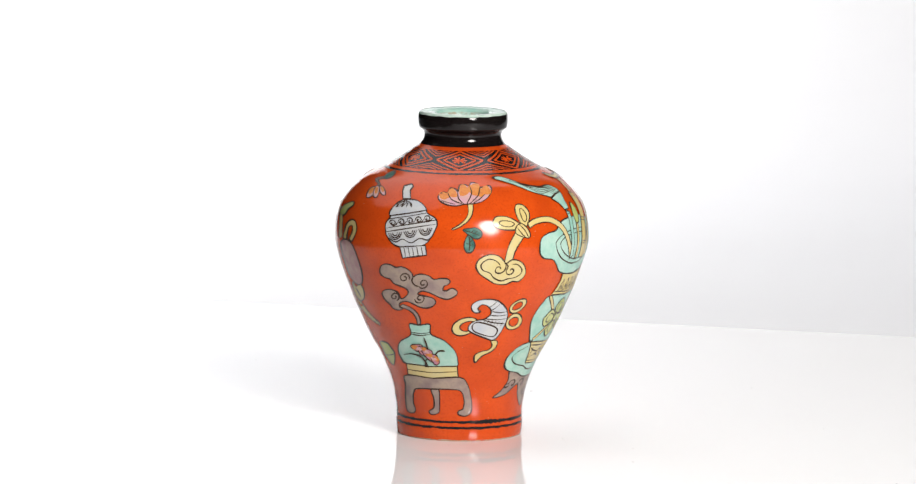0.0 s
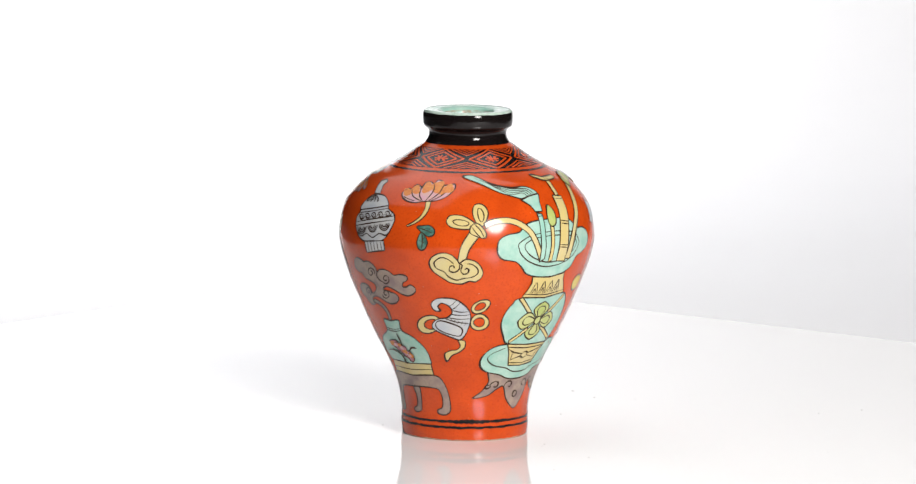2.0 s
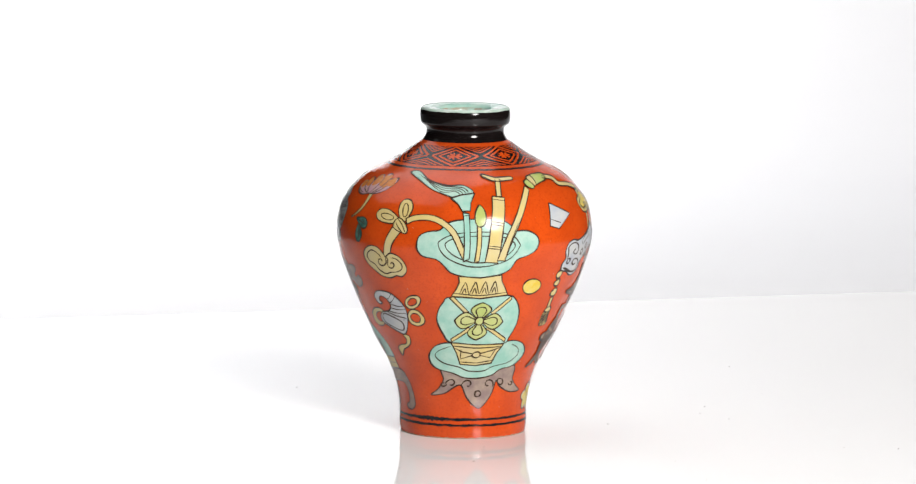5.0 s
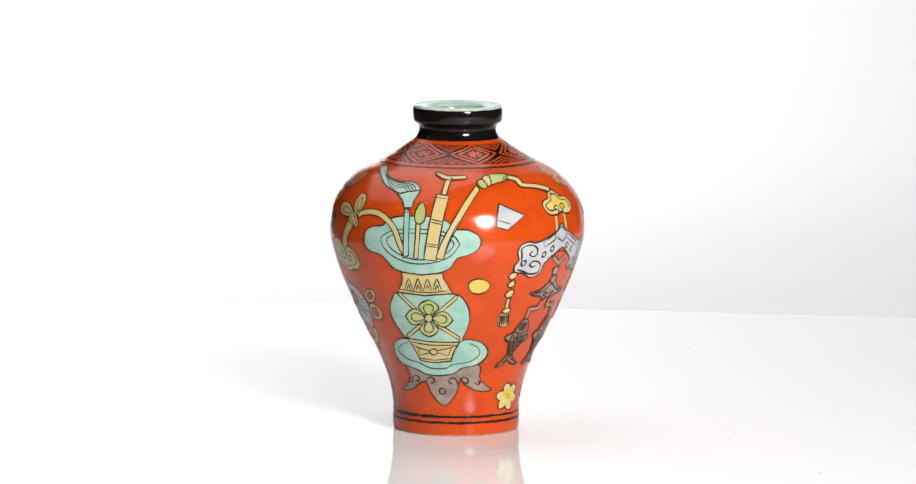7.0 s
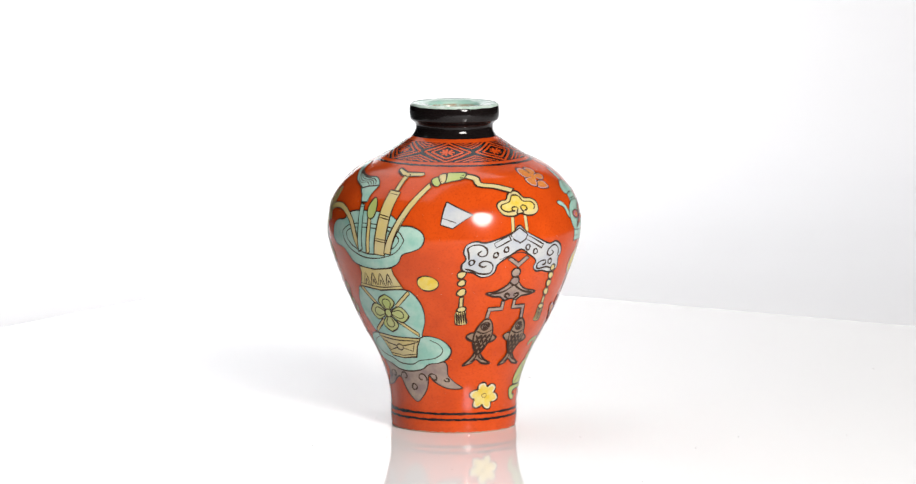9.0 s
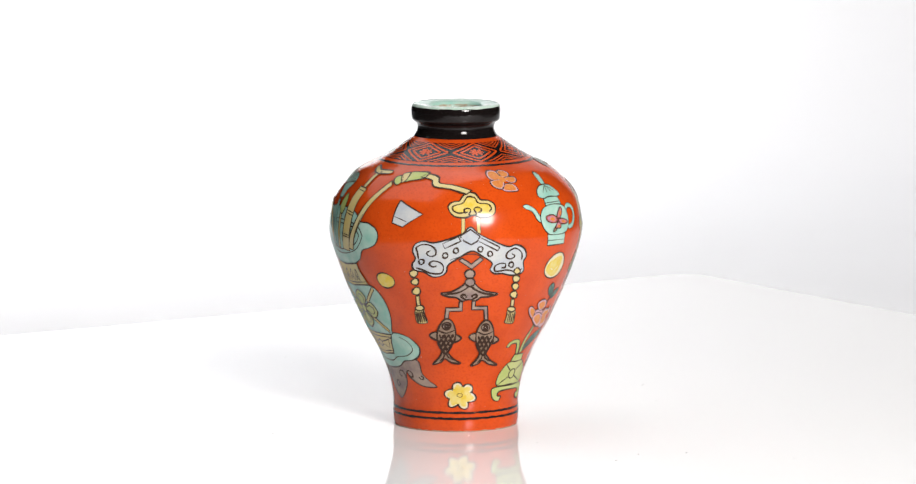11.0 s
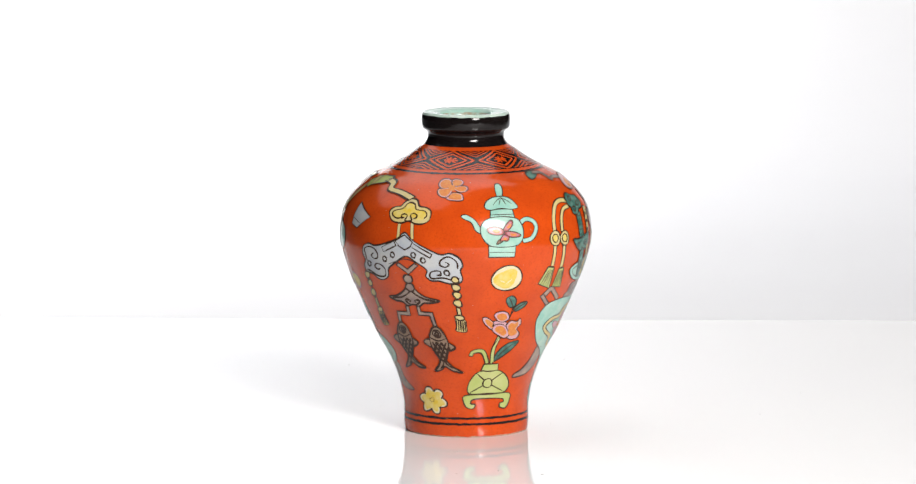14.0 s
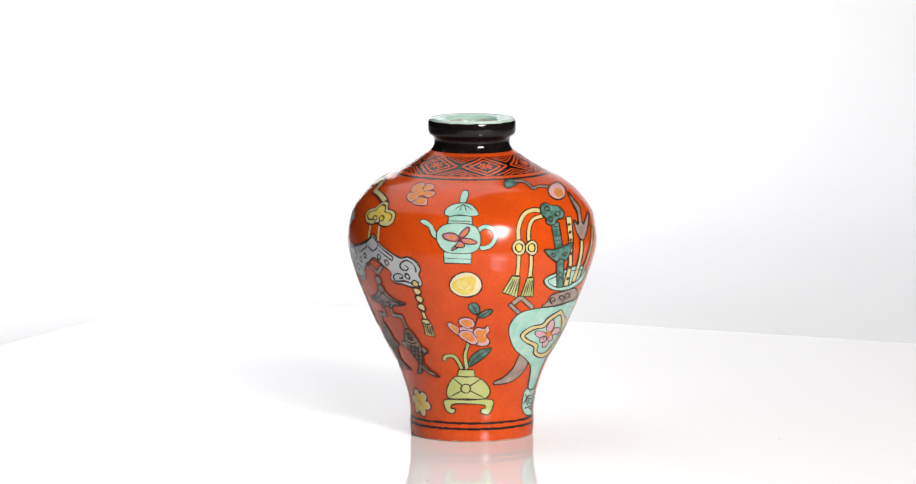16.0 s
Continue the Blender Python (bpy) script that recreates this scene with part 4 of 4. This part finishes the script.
def sword_and_tools():
    p = Painting("painted_sword", S16U, "dark green sword with golden knotted tassels, ruler and coral")
    p.band("sash", YELLOW, [(770, 450), (768, 390), (790, 330), (830, 308), (872, 312)], 20)
    p.band("sash", YELLOW, [(814, 450), (814, 395), (832, 350), (876, 334)], 18)
    p.band("sash_end", YELLOW, [(770, 500), (768, 550), (762, 600)], 18)
    p.band("sash_end", YELLOW, [(824, 500), (824, 550), (818, 606)], 18)
    p.area("tassel", LIME, [(740, 598), (776, 602), (762, 694), (696, 672)], False)
    p.area("tassel", LIME, [(806, 608), (836, 606), (832, 690), (778, 688)], False)
    for k in (0.2, 0.4, 0.6, 0.8):
        p.outline([(740 + 36 * k, 612), (696 + 66 * k, 672 + 20 * k)], 3)
        p.outline([(806 + 30 * k, 618), (778 + 54 * k, 688)], 3)
    p.oval("knot", YELLOW, 770, 474, 30, 34)
    p.oval("knot", YELLOW, 826, 475, 27, 33)
    p.oval("knot_heart", GOLD, 770, 474, 16, 18)
    p.oval("knot_heart", GOLD, 826, 475, 15, 18)
    p.area("peach_leaf", GREEN, [(704, 192), (718, 175), (750, 174), (772, 182), (748, 202), (718, 211)])
    p.band("peach_twig", TAUPE, [(745, 180), (796, 184), (834, 214), (852, 204), (905, 205)], 11, 2.8)
    p.oval("peach", PINK, 938, 225, 39, 36, 40)
    p.oval("peach_blush", ORANGE, 944, 232, 22, 18, 40, 0)
    p.area("coral_branch", TAUPE, [(984, 228), (1012, 262), (1038, 296), (1044, 340), (1054, 368), (1072, 318), (1078, 340), (1074, 380), (1056, 436), (1038, 432), (1020, 396), (1012, 352), (1030, 372), (1026, 322), (1006, 280)])
    p.area("bowl", TURQ, [(880, 618), (906, 596), (960, 576), (1010, 556), (1058, 558), (1060, 596), (1030, 636), (980, 660), (930, 662), (894, 646)])
    p.outline([(898, 620), (940, 598), (1010, 574), (1046, 576), (1030, 614), (980, 642), (928, 646)], 2.8, True)
    p.band("coral_stem", YELLOW, [(1046, 436), (1040, 520), (1006, 632)], 15)
    p.band("reed", YELLOW, [(1092, 372), (1086, 470), (1040, 606)], 8, 2.6)
    p.area("ruler", YELLOW, [(976, 340), (1000, 338), (1008, 430), (1004, 540), (986, 642), (964, 642), (988, 540), (988, 430)], False)
    for x, y in ((990, 372), (994, 406), (997, 440), (998, 500), (992, 560), (984, 610)):
        p.ring(x, y, 3, 4, 4)
    p.area("blade", GREEN, [(934, 520), (968, 522), (962, 648), (936, 650)], False)
    p.outline([(938, 600), (950, 580), (964, 600)], 3.2)
    p.outline([(938, 620), (950, 600), (964, 620)], 3.2)
    p.band("grip", GREEN, [(926, 360), (936, 415), (946, 480)], 34)
    for k in range(5):
        p.outline([(916 + 4 * k, 384 + 20 * k), (950 + 4 * k, 378 + 20 * k)], 3)
    p.area("guard", GREEN, [(882, 484), (920, 482), (960, 470), (1003, 452), (992, 498), (976, 528), (950, 522), (936, 536), (906, 516)])
    p.scroll(920, 504, 12, 1, 0, 1)
    p.scroll(970, 498, 12, 1, 180, -1)
    p.area("pommel", GREEN, [(864, 294), (882, 278), (908, 288), (940, 292), (966, 318), (962, 344), (938, 352), (922, 374), (894, 370), (886, 344), (868, 326)])
    for x, y in ((892, 304), (938, 326), (906, 350)):
        p.ring(x, y, 11, 10, 3.4)
    p.finish()


def tripod():
    p = Painting("painted_tripod", S16L, "turquoise tripod censer with a pink flower medallion")
    p.band("handle", TAUPE, [(694, 122), (722, 100), (748, 82), (776, 104), (806, 132)], 22)
    p.band("handle", TAUPE, [(692, 108), (720, 136), (752, 164)], 20)
    p.area("leg", TAUPE, [(745, 344), (782, 372), (756, 432), (700, 476), (626, 490), (622, 476), (662, 456), (710, 410)])
    p.area("belly", TURQ, [(690, 245), (702, 195), (745, 152), (830, 130), (930, 116), (1010, 84), (1012, 120), (985, 170), (935, 262), (872, 352), (838, 420), (810, 500), (790, 512), (780, 496), (792, 410), (768, 368),
                           (715, 320)])
    p.area("collar", TAUPE, [(846, 122), (872, 98), (890, 68), (940, 52), (1004, 36), (1006, 82), (930, 112), (880, 122)])
    for x, y, w in ((898, 92, 1), (936, 82, -1), (968, 72, 1)):
        p.scroll(x, y, 17, 1.2, 90, w, 4)
    p.area("medallion", YELLOW, [(744, 262), (762, 236), (800, 214), (846, 204), (872, 176), (912, 150), (938, 138), (952, 170), (962, 190), (946, 240), (906, 306), (872, 350), (836, 362), (806, 344), (806, 312), (766, 290)])
    p.area("medallion_field", TURQ, [(766, 262), (784, 244), (816, 228), (856, 220), (880, 194), (916, 168), (932, 162), (938, 190), (932, 236), (896, 296), (864, 334), (838, 342), (822, 330), (826, 300), (786, 280)])
    for x, y, a, b, r in ((838, 252, 26, 16, 10), (886, 216, 16, 32, 20), (908, 238, 26, 14, -30), (862, 286, 14, 28, 20), (850, 276, 18, 12, -40), (880, 262, 14, 22, -20)):
        p.oval("petal", PINK, x, y, a, b, r, 2.6, 0.06)
    p.oval("heart", ORANGE, 874, 250, 16, 14, 0, 0)
    p.finish()
    p = Painting("painted_drum", S16L, "grey-green round drum emblem with ring marks")
    p.area("drum", TURQ, [(752, 580), (762, 526), (786, 502), (810, 508), (824, 540), (822, 590), (806, 626), (774, 634), (756, 612)])
    p.ring(790, 566, 17, 26)
    p.ring(790, 566, 8, 13)
    p.outline([(766, 532), (772, 556), (758, 580)], 3)
    p.outline([(762, 604), (780, 596), (806, 618)], 3)
    p.outline([(784, 512), (800, 534), (820, 548)], 3)
    p.finish()


for paint in (lidded_jar, lotus_spray, blossom_sprig, scroll_cloud, fish_bowl, plum_spray, sceptre, sceptre_stem, horn_cup, flower_vase, small_signs, chime, yellow_blossom,
              pink_blossom, teapot, teapot_flower, golden_disc, peony_pot, peony, sword_and_tools, tripod):
    paint()


def peach_pouch():
    s = Sheet(0.0, 560, 270, 3.0)
    p = Painting("painted_pouch", Sheet(0.0, 0, 0, 1.0), "rose-brown pouch tied with pale yellow ribbons")
    p.band("ribbon_tail", YELLOW, [(612, 512), (622, 526), (636, 543), (652, 556)], 6.5, 2.8, 3)
    p.area("ribbon_loop", YELLOW, [(604, 482), (610, 490), (616, 486), (622, 494), (624, 508), (618, 515), (611, 507), (606, 496)])
    p.outline([(609, 492), (614, 500), (618, 508)], 2.8)
    p.area("bow_loop", YELLOW, [(588, 407), (590, 393), (594, 382), (601, 376), (608, 378), (611, 389), (608, 402), (602, 413), (598, 408), (603, 396), (603, 386), (598, 388), (595, 398), (593, 409)])
    p.band("stem", YELLOW, [(586, 352), (584, 378), (583, 408)], 5, 2.8)
    p.area("sprig", LIME, [(582, 362), (588, 352), (596, 347), (606, 345), (604, 352), (597, 357), (592, 365), (586, 368)])
    p.area("pouch", POUCH, [(584, 414), (590, 409), (599, 413), (606, 424), (613, 443), (619, 462), (621, 479), (616, 487), (607, 482), (598, 468), (590, 445), (585, 428)])
    p.finish()
    p = Painting("painted_bell", s, "small lime bell emblem")
    p.area("bell", LIME, [(272, 944), (308, 950), (336, 984), (348, 1006), (344, 1062), (322, 1044), (300, 1010), (284, 975)])
    p.outline([(300, 1010), (325, 1012), (346, 1006)], 3.2)
    p.finish()


peach_pouch()


def ring_mesh(name, z0, z1, mat, parent, lift, label="", ragged=0.0, swell=None):
    """A painted ring between two heights, its edges a little uneven; swell(angle) thickens it."""
    n, rows = 720, 8
    verts, faces = [], []
    for i in range(n):
        a = i * 360 / n
        w = ragged * (noise.noise((math.cos(radians(a)) * 9, math.sin(radians(a)) * 9, z0 * 999)) + 0.6 * noise.noise((math.cos(radians(a)) * 34, math.sin(radians(a)) * 34, z1 * 999)))
        v = ragged * (noise.noise((math.cos(radians(a)) * 12, math.sin(radians(a)) * 12, z1 * 777)) + 0.6 * noise.noise((math.cos(radians(a)) * 40, math.sin(radians(a)) * 40, z1 * 555)))
        k = swell(a) if swell else 0
        zz = np.linspace(z0 + w - k, z1 + v + k, rows + 1)
        verts += [tuple(q) for q in skin(np.full(rows + 1, a), zz, lift)]
    for i in range(n):
        j = (i + 1) % n
        faces += [(i * (rows + 1) + k, j * (rows + 1) + k, j * (rows + 1) + k + 1, i * (rows + 1) + k + 1) for k in range(rows)]
    mesh = bpy.data.meshes.new(name)
    mesh.from_pydata(verts, [], faces)
    mesh.materials.append(mat)
    for p in mesh.polygons:
        p.use_smooth = True
    ob = new(name, mesh)
    ob.parent = parent
    return tagged(ob, label) if label else ob


ZTOP, ZLOW, REPEATS, PHASE0, ASPECT = 0.0871, 0.0820, 7, -2.8, 14.0


def shoulder_border():
    """Black collar with coral lozenges and stepped chevrons, seven repeats."""
    zt, zb = ZTOP, ZLOW
    collar = ring_mesh("collar_band", zb, zt, BANDINK, vase, 0.00004, "black collar band with coral lozenge and chevron pattern", 0.00006)
    ring_mesh("collar_line", zb - 0.00105, zb - 0.00062, BANDINK, vase, 0.00004, "thin black line under the collar", 0.0001)
    mid, half = (zt + zb) / 2, (zt - zb) / 2

    def place(pts, lift):
        pts = np.asarray(pts, float)
        return skin(pts[:, 0], mid + half * pts[:, 1], lift)

    class Around:
        scale = 2.57
        place = None

    sheet = Around()
    sheet.place = place
    for k in range(REPEATS):
        p = Painting("collar_lozenge", sheet, "coral-red reserve lozenge and chevrons on the black collar", CORAL)
        p.rng = random.Random(k)
        c, w = PHASE0 + 360 / REPEATS * k, 180 / REPEATS
        jit = [p.rng.uniform(-0.03, 0.03) for _ in range(12)]

        def stroke(pts, width):
            """A coral line of that width in units of the collar's half height."""
            q = Painting.dense(pts, False, 0.12)
            u = q * np.array([1 / ASPECT, 1])
            d = np.gradient(u, axis=0)
            n = np.stack([-d[:, 1], d[:, 0]], -1)
            n /= np.maximum(np.linalg.norm(n, axis=1), 1e-9)[:, None]
            i = np.arange(len(q))
            ww = width * (0.5 + 0.12 * np.sin(i * 0.35 + p.rng.uniform(0, 6)))[:, None]
            off = n * ww * np.array([ASPECT, 1])
            at = place(np.vstack([q + off, q - off]), 0.00007)
            base, m = len(p.verts), len(q)
            p.verts += [tuple(v) for v in at]
            p.faces += [(base + j, base + j + 1, base + m + j + 1, base + m + j) for j in range(m - 1)]

        for f, wd in ((0.97, 0.135), (0.66, 0.125)):
            a, b = w * f * 0.93, f * 0.96
            pts = [(c - a, jit[0]), (c, b), (c + a, jit[1]), (c, -b), (c - a, jit[0])]
            for s, e in zip(pts, pts[1:]):
                stroke([s, e], wd)
        # the eight-armed star in the lozenge
        stroke([(c - w * 0.28, 0), (c + w * 0.28, 0)], 0.13)
        stroke([(c - w * 0.03, -0.32), (c - w * 0.03, 0.32)], 0.14)
        for sx in (-1, 1):
            for sy in (-1, 1):
                stroke([(c + sx * w * 0.06, sy * 0.07), (c + sx * w * 0.20, sy * 0.24)], 0.15)
        # stepped chevrons above and below each joint
        e = c + w
        for sy in (-1, 1):
            for f in (0.22, 0.46, 0.70):
                reach = w * (0.98 - f) * 0.95
                stroke([(e - reach, sy * 0.95), (e + jit[2] * 3, sy * (0.16 + f * 0.9)), (e + reach, sy * 0.95)], 0.085)
        stroke([(c - w, 0.99), (c + w, 0.99)], 0.045)
        p.finish()


shoulder_border()


def foot_bands():
    """Two hand-drawn black rings above the foot; the upper one swells on one side."""
    def swell(a):
        d = (a - 30 + 180) % 360 - 180
        return 0.00028 * math.exp(-(d / 16) ** 2) * (1 + 0.5 * math.sin(a * 1.3))
    ring_mesh("foot_band", 0.00490, 0.00562, BANDINK, vase, 0.00004, "thin uneven black ring", 0.00022, swell)
    ring_mesh("foot_band", 0.00308, 0.00380, BANDINK, vase, 0.00004, "thin uneven black ring", 0.00022)


foot_bands()
ring_mesh("foot_edge", -0.00062, -0.00030, FOOTCLAY_GLINT, vase, 0.00003, "worn pale clay edge of the foot", 0.00022)


def flecks():
    """Tiny pale dots on the coral glaze: pinholes, and glints of light painted in."""
    rng = random.Random(11)
    bm = bmesh.new()
    for k in range(260):
        th, z, r = rng.uniform(0, 360), rng.uniform(0.004, 0.079), rng.choice((0.00006, 0.00008, 0.00008, 0.00013))
        c = Vector(skin(th, z, 0.00003))
        n = (c - Vector((0, 0, z))).normalized()
        side = n.cross(Vector((0, 0, 1)))
        bm.faces.new([bm.verts.new(c + (side * math.cos(a) + Vector((0, 0, 1)) * math.sin(a)) * r * rng.uniform(0.7, 1.3) + n * 0.00003) for a in (0, 1.26, 2.5, 3.77, 5.0)])
    ob = part("glaze_fleck", bm, FOOTCLAY_GLINT, vase, "tiny pale pinholes and painted glints scattered over the coral glaze")
    tagged(ob, kind="stuff")


flecks()


# ---- dust on the plate ----
def dust():
    rng = random.Random(5)
    for k in range(38):
        r, a = rng.uniform(0.025, 0.20), rng.uniform(0, 2 * math.pi)
        size = rng.choice((0.0001, 0.00012, 0.00016, 0.00024))
        bm = bmesh.new()
        bmesh.ops.create_icosphere(bm, subdivisions=1, radius=size)
        stretch = rng.uniform(1, 2.5) if size < 0.00025 else rng.uniform(1, 4)
        for v in bm.verts:
            v.co = Vector((v.co.x * stretch, v.co.y, v.co.z * 0.35)) + Vector((0, 0, size * 0.3))
        ob = part("speck", bm, SPECK, turntable)
        ob.matrix_basis = pose(r * math.cos(a), r * math.sin(a), -0.0007, 0, 0, rng.uniform(0, 180))


dust()


def motions():
    for ob in (vase, turntable):
        start = -15.6 if ob is turntable else 0.0
        walk(ob, [(t, pose(0, 0, 0, 0, 0, start - turned(t))) for t in np.arange(0, 16.1, 1.0)])


motions()
